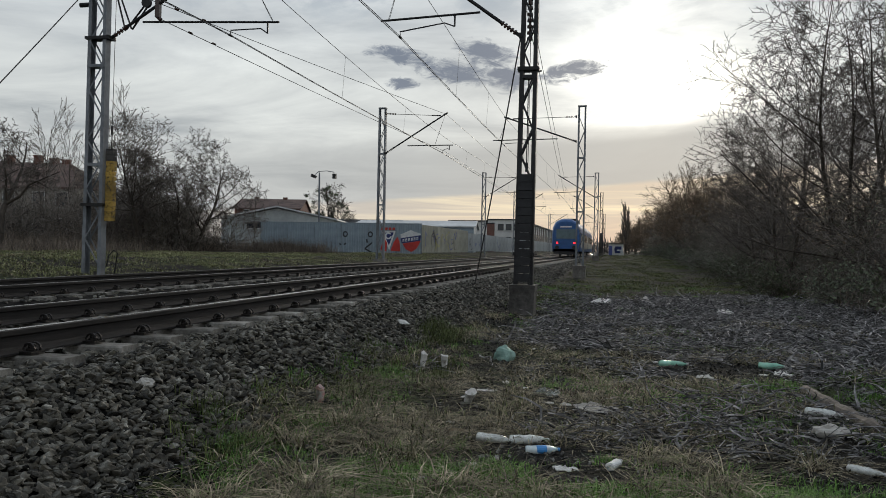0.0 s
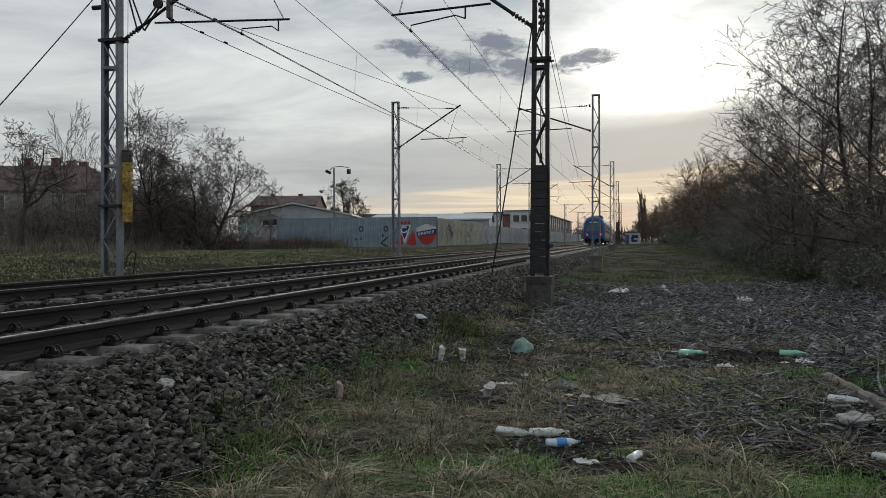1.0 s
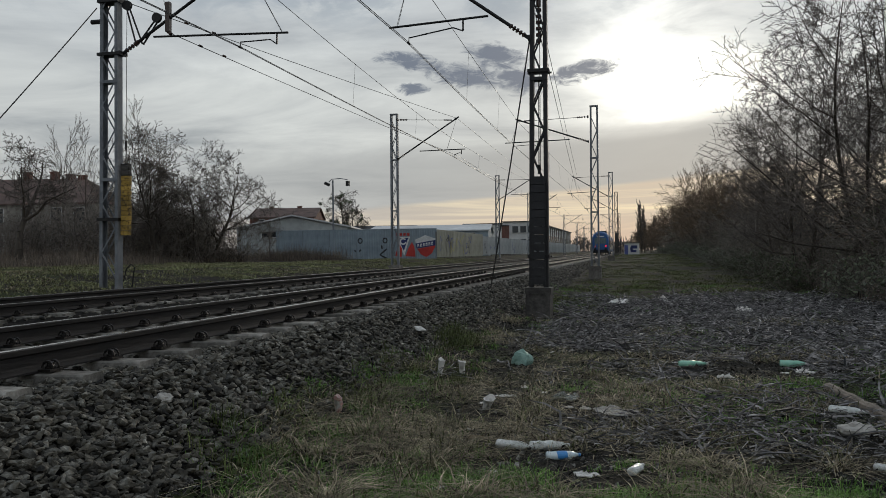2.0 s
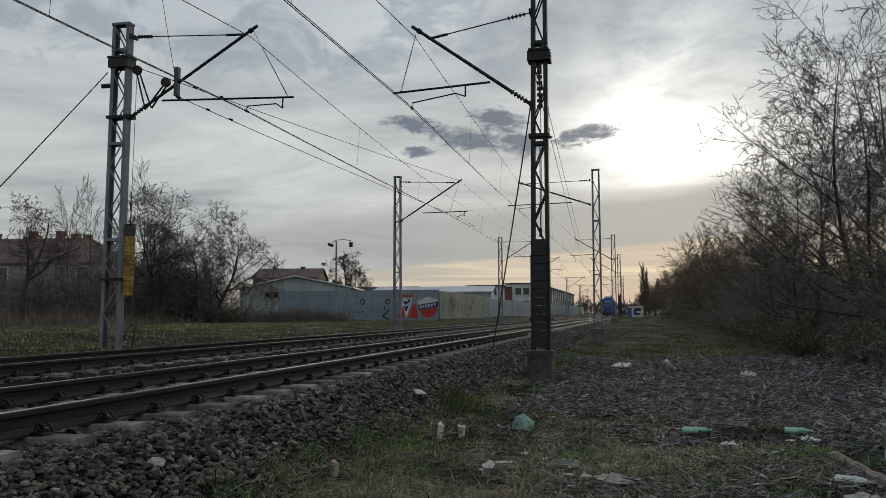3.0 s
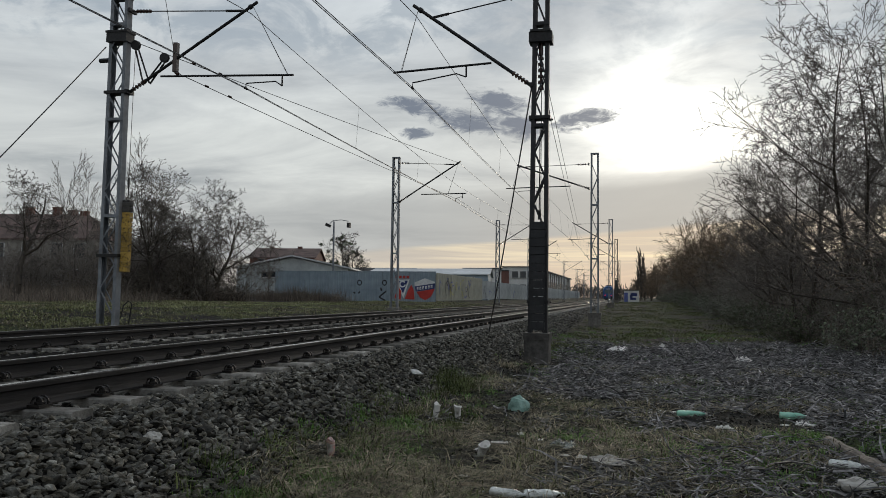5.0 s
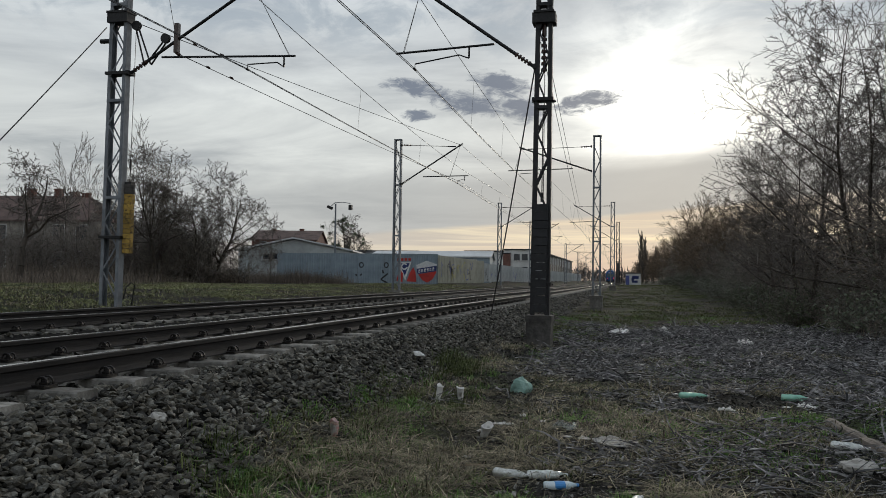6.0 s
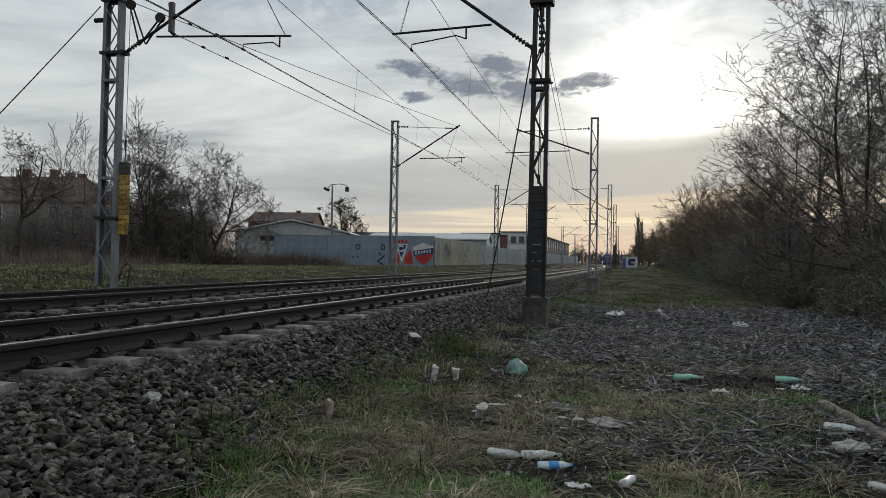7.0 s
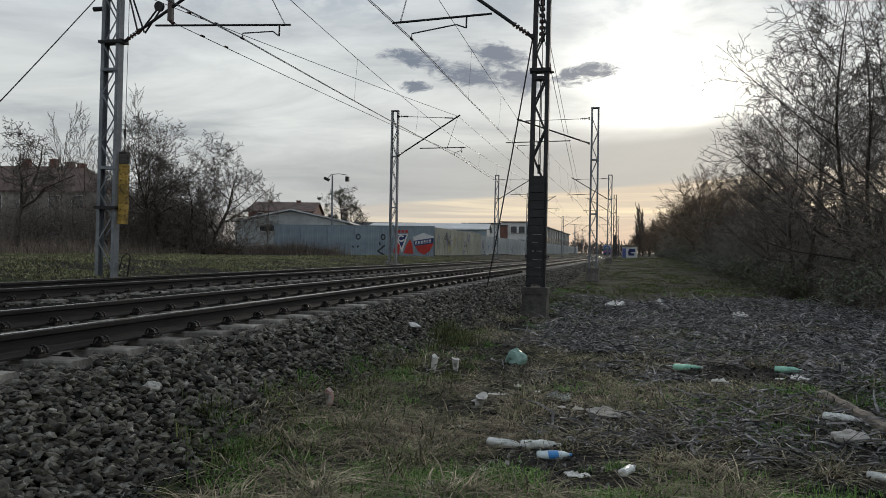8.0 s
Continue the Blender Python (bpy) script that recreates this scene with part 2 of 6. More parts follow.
M["fitting"] = material("black_fitting", [(0.3, (0.012, 0.012, 0.013)), (0.7, (0.035, 0.034, 0.035))], 20, 0.55, 0.5, 0.1)
M["insulator"] = plain("brown_glazed_porcelain", (0.05, 0.025, 0.018), 0.25, scale=20, bump=0.05)
M["wire"] = plain("dark_copper_wire", (0.045, 0.043, 0.042), 0.55, 0.6, scale=3, bump=0, grime=0)
M["concrete"] = material("grey_concrete", [(0.3, (0.12, 0.112, 0.10)), (0.7, (0.25, 0.235, 0.215))], 9, 0.93, bump=0.5, grime=0.45)
M["dark_concrete"] = material("sooty_concrete", [(0.3, (0.045, 0.042, 0.04)), (0.7, (0.12, 0.112, 0.105))], 9, 0.93, bump=0.5, grime=0.45)
M["yellow"] = material("worn_yellow_paint", [(0.36, (0.06, 0.045, 0.025)), (0.47, (0.42, 0.27, 0.05)), (0.75, (0.58, 0.39, 0.09))], 14, 0.75, 0.0, 0.2, vary=0.25, grime=0.45)
M["bark"] = material("grey_brown_bark", [(0.3, (0.032, 0.026, 0.021)), (0.7, (0.10, 0.082, 0.066))], 9, 0.95, bump=0.6, stretch=(1, 1, 0.3))
M["twig"] = material("winter_twigs", [(0.3, (0.075, 0.064, 0.057)), (0.7, (0.18, 0.156, 0.138))], 3, 0.95, bump=0, vary=0.45, island=True, grime=0.2)
# Pale bark, lifted further to put veiling glare and sky light on the thicket.
M["twig_pale"] = material("pale_winter_twigs", [(0.3, (0.14, 0.125, 0.112)), (0.7, (0.30, 0.265, 0.235))], 3, 0.95, bump=0, vary=0.45, island=True, grime=0.2)
# Warm copy of the twigs: orange low sun put into the colour.
M["twig_warm"] = material("sunlit_tint_twigs", [(0.3, (0.09, 0.065, 0.045)), (0.7, (0.22, 0.16, 0.105))], 3, 0.95, bump=0, vary=0.4, island=True, grime=0.2)
M["leaf"] = material("evergreen_leaves", [(0.3, (0.06, 0.078, 0.045)), (0.7, (0.15, 0.175, 0.095))], 6, 0.5, bump=0, vary=0.5, island=True)
M["deadleaf"] = material("withered_leaves", [(0.3, (0.10, 0.076, 0.055)), (0.7, (0.25, 0.19, 0.135))], 6, 0.9, bump=0, vary=0.5, island=True)
M["grass"] = material("green_grass", [(0.3, (0.07, 0.16, 0.030)), (0.7, (0.21, 0.38, 0.085))], 2.5, 0.7, bump=0, vary=0.6, island=True, spec=0.2)
M["verge_green"] = material("verge_green", [(0.3, (0.15, 0.165, 0.072)), (0.7, (0.34, 0.35, 0.18))], 0.8, 0.9, bump=0, vary=0.5, island=True, spec=0.1)
M["olive"] = material("olive_grass", [(0.3, (0.055, 0.075, 0.028)), (0.7, (0.185, 0.21, 0.085))], 1.5, 0.9, bump=0, vary=0.7, island=True, spec=0.1)
M["straw"] = material("dry_grass", [(0.3, (0.075, 0.064, 0.043)), (0.55, (0.26, 0.225, 0.155)), (0.75, (0.60, 0.53, 0.38))], 5, 0.85, bump=0, vary=0.9, island=True, spec=0.15)
M["weed"] = material("brown_dry_weeds", [(0.3, (0.10, 0.078, 0.063)), (0.7, (0.25, 0.205, 0.165))], 1.5, 0.95, bump=0, vary=0.6, island=True)
M["chips"] = material("chipped_brushwood", [(0.3, (0.025, 0.024, 0.025)), (0.5, (0.15, 0.145, 0.148)), (0.74, (0.52, 0.50, 0.50))], 7, 0.65, bump=0.3, vary=0.95, island=True, spec=0.3)
M["litter"] = material("leaf_litter", [(0.3, (0.006, 0.006, 0.0058)), (0.5, (0.036, 0.035, 0.033)), (0.72, (0.34, 0.33, 0.31))], 12, 0.85, bump=0.2, vary=0.95, island=True, spec=0.1)
M["wood"] = material("weathered_log", [(0.3, (0.075, 0.063, 0.052)), (0.7, (0.24, 0.20, 0.165))], 12, 0.8, bump=0.6, stretch=(1, 1, 0.2))
M["fence_blue"] = material("blue_grey_sheet", [(0.3, (0.22, 0.28, 0.335)), (0.7, (0.32, 0.385, 0.44))], 1.5, 0.55, 0.0, 0.05, vary=0.1, grime=0.25)
M["fence_pale"] = material("pale_sheet", [(0.3, (0.37, 0.40, 0.41)), (0.7, (0.52, 0.55, 0.56))], 1.5, 0.6, 0.0, 0.05, vary=0.12, grime=0.3)
M["fence_cream"] = material("cream_sheet", [(0.3, (0.37, 0.365, 0.30)), (0.7, (0.50, 0.49, 0.40))], 1.5, 0.7, 0.0, 0.05, vary=0.08, grime=0.3)
M["roof_metal"] = material("pale_metal_roof", [(0.3, (0.48, 0.50, 0.52)), (0.7, (0.64, 0.66, 0.68))], 2, 0.45, 0.1, 0.05, grime=0.25)
M["roof_tile"] = material("old_red_tile", [(0.3, (0.11, 0.072, 0.062)), (0.7, (0.21, 0.145, 0.125))], 6, 0.9, bump=0.5, grime=0.4)
M["plaster"] = material("dirty_plaster", [(0.3, (0.26, 0.245, 0.22)), (0.7, (0.40, 0.38, 0.345))], 3, 0.93, grime=0.4)
M["plaster_white"] = material("white_render", [(0.3, (0.62, 0.63, 0.63)), (0.7, (0.76, 0.76, 0.75))], 3, 0.9, grime=0.25)
M["brick_red"] = material("red_brick_wall", [(0.3, (0.13, 0.062, 0.05)), (0.7, (0.23, 0.12, 0.095))], 6, 0.9, grime=0.35)
M["glass"] = plain("dark_window_glass", (0.02, 0.024, 0.03), 0.08, scale=2, bump=0, grime=0)
# Grey-blue sky reflection in the rear window, put into the glass colour.
M["pane"] = plain("reflection_tinted_glass", (0.10, 0.15, 0.17), 0.22, scale=2, bump=0, grime=0)
M["train_blue"] = material("blue_train_paint", [(0.3, (0.012, 0.08, 0.26)), (0.7, (0.018, 0.11, 0.34))], 2, 0.32, 0.0, 0.03, grime=0.3)
M["train_pale"] = material("pale_train_paint", [(0.3, (0.46, 0.43, 0.36)), (0.7, (0.58, 0.55, 0.46))], 2, 0.35, 0.0, 0.03, grime=0.25)
M["train_dark"] = plain("dark_underframe", (0.02, 0.02, 0.022), 0.7, scale=4)
M["tail"] = glowing("red_tail_light", (1.0, 0.015, 0.02), 3.2)
M["red"] = plain("red_spray_paint", (0.50, 0.035, 0.025), 0.6, scale=6, bump=0)
M["white"] = plain("white_spray_paint", (0.68, 0.69, 0.70), 0.6, scale=6, bump=0)
M["navy"] = plain("navy_spray_paint", (0.02, 0.032, 0.14), 0.6, scale=6, bump=0)
M["black"] = plain("black_spray_paint", (0.02, 0.02, 0.024), 0.6, scale=6, bump=0)
M["ochre"] = plain("yellow_spray_paint", (0.48, 0.44, 0.12), 0.6, scale=6, bump=0)
M["violet"] = plain("blue_spray_paint", (0.10, 0.13, 0.38), 0.6, scale=6, bump=0)
M["pet"] = material("cloudy_clear_plastic", [(0.35, (0.62, 0.65, 0.63)), (0.65, (0.95, 0.97, 0.96))], 26, 0.12, 0, 0.5, grime=0.1, trans=0.12)
M["pet_blue"] = material("pale_blue_plastic", [(0.3, (0.60, 0.76, 0.84)), (0.7, (0.85, 0.92, 0.95))], 12, 0.18, 0, 0.3, grime=0.1, trans=0.2)
M["pet_green"] = material("green_plastic", [(0.3, (0.22, 0.56, 0.42)), (0.7, (0.45, 0.78, 0.64))], 12, 0.18, 0, 0.3, grime=0.15, trans=0.2)
M["label_blue"] = plain("blue_wrapper", (0.06, 0.26, 0.62), 0.4, scale=12, bump=0.1)
M["bag"] = material("crumpled_bag_film", [(0.3, (0.20, 0.36, 0.31)), (0.7, (0.38, 0.54, 0.49))], 9, 0.4, 0, 0.6, trans=0.1)
M["paper"] = material("soiled_white_paper", [(0.3, (0.72, 0.71, 0.69)), (0.7, (0.90, 0.89, 0.87))], 9, 0.7, 0, 0.4, grime=0.15)
M["rag"] = material("soiled_cloth", [(0.3, (0.42, 0.40, 0.37)), (0.7, (0.70, 0.67, 0.62))], 9, 0.9, 0, 0.8)
M["film"] = material("clear_plastic_film", [(0.3, (0.55, 0.58, 0.55)), (0.7, (0.82, 0.84, 0.82))], 14, 0.2, 0, 0.5, grime=0.1, trans=0.75)
M["card"] = material("wet_cardboard", [(0.3, (0.20, 0.15, 0.10)), (0.7, (0.36, 0.28, 0.19))], 9, 0.95, 0, 0.4)
M["pink"] = material("pink_white_wrapper", [(0.4, (0.62, 0.60, 0.58)), (0.6, (0.62, 0.20, 0.18))], 14, 0.5, 0, 0.4)


# ---------------- small builders ----------------
class Shape:
    """Vertices and faces gathered for one mesh."""

    def __init__(self):
        self.v, self.f, self.m = [], [], []

    def add(self, vs, fs, mi=0):
        n = len(self.v)
        self.v.extend([tuple(p) for p in vs])
        for f in fs:
            self.f.append([i + n for i in f])
            self.m.append(mi)
        return self

    def box(self, c, s, rot=None, mi=0):
        hx, hy, hz = s[0] / 2, s[1] / 2, s[2] / 2
        vs = [Vector((x, y, z)) for x in (-hx, hx) for y in (-hy, hy) for z in (-hz, hz)]
        if rot:
            q = Euler([radians(a) for a in rot]).to_matrix()
            vs = [q @ p for p in vs]
        c = Vector(c)
        return self.add([p + c for p in vs], [(0, 1, 3, 2), (4, 6, 7, 5), (0, 4, 5, 1), (2, 3, 7, 6), (0, 2, 6, 4), (1, 5, 7, 3)], mi)

    def tube(self, a, b, r0, r1=None, n=6, mi=0, caps=True):
        a, b = Vector(a), Vector(b)
        r1 = r0 if r1 is None else r1
        d = (b - a)
        if d.length < 1e-6:
            return self
        d.normalize()
        u = d.orthogonal().normalized()
        w = d.cross(u)
        vs = []
        for p, r in ((a, r0), (b, r1)):
            for k in range(n):
                an = 2 * math.pi * k / n
                vs.append(p + (u * math.cos(an) + w * math.sin(an)) * r)
        fs = [(k, (k + 1) % n, n + (k + 1) % n, n + k) for k in range(n)]
        if caps:
            fs += [tuple(range(n - 1, -1, -1)), tuple(range(n, 2 * n))]
        return self.add(vs, fs, mi)

    def path(self, pts, r, n=5, mi=0):
        """One swept tube through the points."""
        pts = [Vector(p) for p in pts]
        vs, fs = [], []
        for i, p in enumerate(pts):
            d = (pts[min(i + 1, len(pts) - 1)] - pts[max(i - 1, 0)]).normalized()
            u = d.cross(Vector((0.3, 0.2, 0.93))).normalized() if abs(d.z) < 0.9 else d.cross(Vector((0, 1, 0))).normalized()
            w = d.cross(u)
            for k in range(n):
                an = 2 * math.pi * k / n
                vs.append(p + (u * math.cos(an) + w * math.sin(an)) * r)
        for i in range(len(pts) - 1):
            fs += [(i * n + k, i * n + (k + 1) % n, (i + 1) * n + (k + 1) % n, (i + 1) * n + k) for k in range(n)]
        fs += [tuple(range(n - 1, -1, -1)), tuple(range(len(vs) - n, len(vs)))]
        return self.add(vs, fs, mi)

    def spike(self, a, b, r, mi=0):
        """A fine three-sided twig that ends in a point."""
        d = b - a
        u = d.orthogonal().normalized()
        w = d.normalized().cross(u)
        return self.add([a + u * r, a - u * 0.5 * r + w * 0.87 * r, a - u * 0.5 * r - w * 0.87 * r, b], [(0, 1, 3), (1, 2, 3), (2, 0, 3)], mi)

    def beam(self, a, b, w, h, mi=0):
        """A straight bar of rectangular section from a to b; h is measured along the track."""
        a, b = Vector(a), Vector(b)
        d = (b - a).normalized()
        side = Vector((0, 1, 0))
        up = d.cross(side).normalized()
        vs = []
        for p in (a, b):
            for i, j in ((-1, -1), (1, -1), (1, 1), (-1, 1)):
                vs.append(p + up * (i * w / 2) + side * (j * h / 2))
        return self.add(vs, [(0, 1, 5, 4), (1, 2, 6, 5), (2, 3, 7, 6), (3, 0, 4, 7), (3, 2, 1, 0), (4, 5, 6, 7)], mi)

    def lathe(self, prof, n=12, mi=0, m=None):
        vs, fs = [], []
        for r, z in prof:
            for k in range(n):
                an = 2 * math.pi * k / n
                p = Vector((r * math.cos(an), r * math.sin(an), z))
                vs.append(m @ p if m else p)
        for i in range(len(prof) - 1):
            for k in range(n):
                fs.append((i * n + k, i * n + (k + 1) % n, (i + 1) * n + (k + 1) % n, (i + 1) * n + k))
        fs.append(tuple(range(n - 1, -1, -1)))
        fs.append(tuple(range((len(prof) - 1) * n, len(prof) * n)))
        return self.add(vs, fs, mi)

    def mesh(self, name, mats, smooth=False):
        me = bpy.data.meshes.new(name)
        me.from_pydata(self.v, [], self.f)
        for m in (mats if isinstance(mats, (list, tuple)) else [mats]):
            me.materials.append(m)
        if any(self.m):
            me.polygons.foreach_set("material_index", self.m)
        if smooth:
            me.polygons.foreach_set("use_smooth", [True] * len(me.polygons))
        me.update()
        return me


def part(name, shape, mats, parent=None, label="", smooth=False, at=None):
    me = shape if isinstance(shape, bpy.types.Mesh) else shape.mesh(name, mats, smooth)
    ob = new(name, me)
    if at is not None:
        ob.matrix_basis = at
    if parent is not None:
        ob.parent = parent
    if label:
        tagged(ob, label)
    return ob


def thing(name, label, category, at=(0, 0, 0), rz=0.0, group="", kind=""):
    ob = new(name)
    ob.empty_display_size = 0.2
    ob.matrix_basis = pose(*at, 0, 0, rz)
    return tagged(ob, label, category, group, kind)


def lerp(x, xs, ys):
    return float(np.interp(x, xs, ys))


# ---------------- the lie of the land ----------------
NEAR_C, FAR_C, RAIL_Z = -4.84, -9.25, 0.815
GX = [-2000, -120, -60, -30, -16, -13, -11.9, -11.2, -10.4, -3.6, -2.55, -1.7, -0.5, 5, 8, 14, 30, 2000]
GZ = [2.0, 1.8, 1.4, 1.15, 1.0, 0.78, 0.62, 0.50, 0.40, 0.40, 0.10, 0.0, 0.0, 0.0, 0.15, 0.5, 0.8, 1.0]


def bend(y):
    """How far the line swings aside in the distance."""
    d = max(0.0, min(y, 520.0) - 115.0)
    return -d * d / 11500.0 - max(0.0, y - 520.0) * 0.07


def ground_z(x, y):
    z = lerp(x, GX, GZ)
    if x > -3.5:
        k = min(1, max(0, (y - 30) / 75))
        z += 0.85 * k * k * (3 - 2 * k) * min(1, (x + 3.5) / 1.5)
    if not -11.2 < x < -2.8:
        a = min(1.0, abs(x + 7) / 6)
        z += a * (noise.noise((x * 0.35, y * 0.35, 0.3)) * 0.06 + noise.noise((x * 1.6, y * 1.6, 4.0)) * 0.025)
    return z


def axis(fine0, fine1, step, far0, far1, grow=1.35):
    out = list(np.arange(fine0, fine1 + 1e-6, step))
    s = step
    while out[-1] < far1:
        s *= grow
        out.append(min(out[-1] + s, far1))
    s = step
    while out[0] > far0:
        s *= grow
        out.insert(0, max(out[0] - s, far0))
    return out


def build_ground():
    xs, ys = axis(-14, 9, 0.22, -2000, 2000), axis(1.5, 30, 0.25, -300, 3500)
    s = Shape()
    nx = len(xs)
    vs = [(x, y, ground_z(x, y)) for y in ys for x in xs]
    fs = [(j * nx + i, j * nx + i + 1, (j + 1) * nx + i + 1, (j + 1) * nx + i) for j in range(len(ys) - 1) for i in range(nx - 1)]
    s.add(vs, fs)
    tagged(part("ground", s, M["ground"], smooth=True), "rough trackside ground of earth, dead grass and moss", "ground", kind="structure")
    # the crushed-stone bed of both tracks, coloured near-black as the shade between loose stones
    prof = [(-2.42, 0.02), (-2.75, 0.22), (-3.36, 0.560), (-3.6, 0.570), (-6.1, 0.570), (-6.6, 0.50), (-7.4, 0.50), (-7.9, 0.60), (-10.5, 0.60), (-10.9, 0.56), (-11.5, 0.40)]
    ys = axis(1.0, 40, 0.3, -60, 900)
    s = Shape()
    n = len(prof)
    vs = []
    for y in ys:
        for x, z in prof:
            vs.append((x + bend(y) + noise.noise((x, y * 0.8, 2)) * 0.07, y, z + noise.noise((x * 2, y * 2, 7)) * 0.03))
    fs = [(j * n + i + 1, j * n + i, (j + 1) * n + i, (j + 1) * n + i + 1) for j in range(len(ys) - 1) for i in range(n - 1)]
    s.add(vs, fs)
    return tagged(part("ballast_bed", s, M["ballast"], smooth=True), "sloping crushed-stone bed under the tracks, blackened as shade between stones", "track bed", kind="structure")


def bed_z(x):
    return lerp(-x, [2.42, 2.75, 3.36, 3.6, 6.1, 6.6, 7.4, 7.9, 10.5, 10.9, 11.5], [0.02, 0.22, 0.560, 0.570, 0.570, 0.50, 0.50, 0.60, 0.60, 0.56, 0.40])


BED = build_ground()


# ---------------- tracks ----------------
def rail_mesh():
    prof = [(-0.075, -0.172), (0.075, -0.172), (0.075, -0.160), (0.014, -0.140), (0.010, -0.125), (0.010, -0.055), (0.034, -0.040), (0.036, -0.008),
            (0.028, 0.0), (-0.028, 0.0), (-0.036, -0.008), (-0.034, -0.040), (-0.010, -0.055), (-0.010, -0.125), (-0.014, -0.140), (-0.075, -0.160)]
    s = Shape()
    n = len(prof)
    ys = [-60.0, 110.0] + list(range(130, 921, 20))
    s.v = [(x + bend(y), y, z) for y in ys for x, z in prof]
    for j in range(len(ys) - 1):
        for k in range(n):
            s.f.append((j * n + k, (j + 1) * n + k, (j + 1) * n + (k + 1) % n, j * n + (k + 1) % n))
            s.m.append(1 if k == 8 else 0)
    return s.mesh("rail", [M["rail_side"], M["rail_top"]])


def sleeper_mesh():
    s = Shape()
    # trapezoid section, dipped in the middle
    for x0, x1, h0, h1 in ((-1.2, -0.5, 0.0, 0.0), (-0.5, 0.5, -0.03, -0.03), (0.5, 1.2, 0.0, 0.0)):
        vs = []
        for x, h in ((x0, h0), (x1, h1)):
            vs += [(x, -0.14, -0.2), (x, 0.14, -0.2), (x, 0.105, h - 0.012), (x, 0.092, h), (x, -0.092, h), (x, -0.105, h - 0.012)]
        s.add(vs, [(k, (k + 1) % 6, 6 + (k + 1) % 6, 6 + k) for k in range(6)] + [(5, 4, 3, 2, 1, 0), (6, 7, 8, 9, 10, 11)])
    return s.mesh("sleeper", M["sleeper"])


def fastener_mesh():
    s = Shape()
    s.box((0, 0, 0.012), (0.12, 0.16, 0.024))
    m = Matrix.Translation((0, 0, 0.02))
    s.lathe([(0.04, 0), (0.046, 0.01), (0.046, 0.02), (0.03, 0.026), (0.03, 0.055), (0.02, 0.062)], 8, 0, m)
    for dy in (-0.035, 0.035):
        pts = [Vector((0.05 * math.cos(a), dy, 0.04 + 0.045 * math.sin(a))) for a in np.linspace(-0.5, 3.6, 8)]
        s.path(pts, 0.011, 5)
    return s.mesh("rail_fastener", M["clip"])


def build_tracks():
    rail, sl, fa = rail_mesh(), sleeper_mesh(), fastener_mesh()
    for c, label, y_parts in ((NEAR_C, "running line of steel rails on pale concrete sleepers", 46.0), (FAR_C, "second running line of rusty steel rails on concrete sleepers", 30.0)):
        tr = thing("railway_track", label, "railway track", (c, 0, 0), group="railway tracks", kind="structure")
        for sx in (-0.7535, 0.7535):
            part("rail", rail, None, tr, "steel rail with a worn bright top", at=pose(sx, 0, RAIL_Z))
        y = 1.34
        rest = Shape()
        src = np.array([v.co[:] for v in sl.vertices])
        fcs = [tuple(p.vertices) for p in sl.polygons]
        while y < 160:
            zz = RAIL_Z - 0.178
            jig = random.uniform(-0.02, 0.02)
            if y < y_parts:
                part("sleeper", sl, None, tr, at=pose(jig, y, zz, 0, 0, random.uniform(-0.7, 0.7)))
                if y < 30:
                    for sx in (-0.7535, 0.7535):
                        for side in (-1, 1):
                            part("rail_fastener", fa, None, tr, at=pose(sx + side * 0.122, y, zz + 0.008) @ Matrix.Scale(0.85, 4))
            else:
                rest.add(src + np.array((jig + bend(y), y, zz)), fcs)
            y += 0.66
        tagged(part("far_sleepers", rest, M["sleeper"], tr), kind="stuff")


build_tracks()

# ---------------- overhead line masts ----------------
def insulator(s, a, b, r=0.045, n=5):
    a, b = Vector(a), Vector(b)
    s.tube(a, b, r * 0.45, n=6)
    for k in range(n):
        p = a.lerp(b, (k + 0.5) / n)
        d = (b - a) / n * 0.22
        s.tube(p - d, p + d, r * 1.3, r * 1.1, 8)




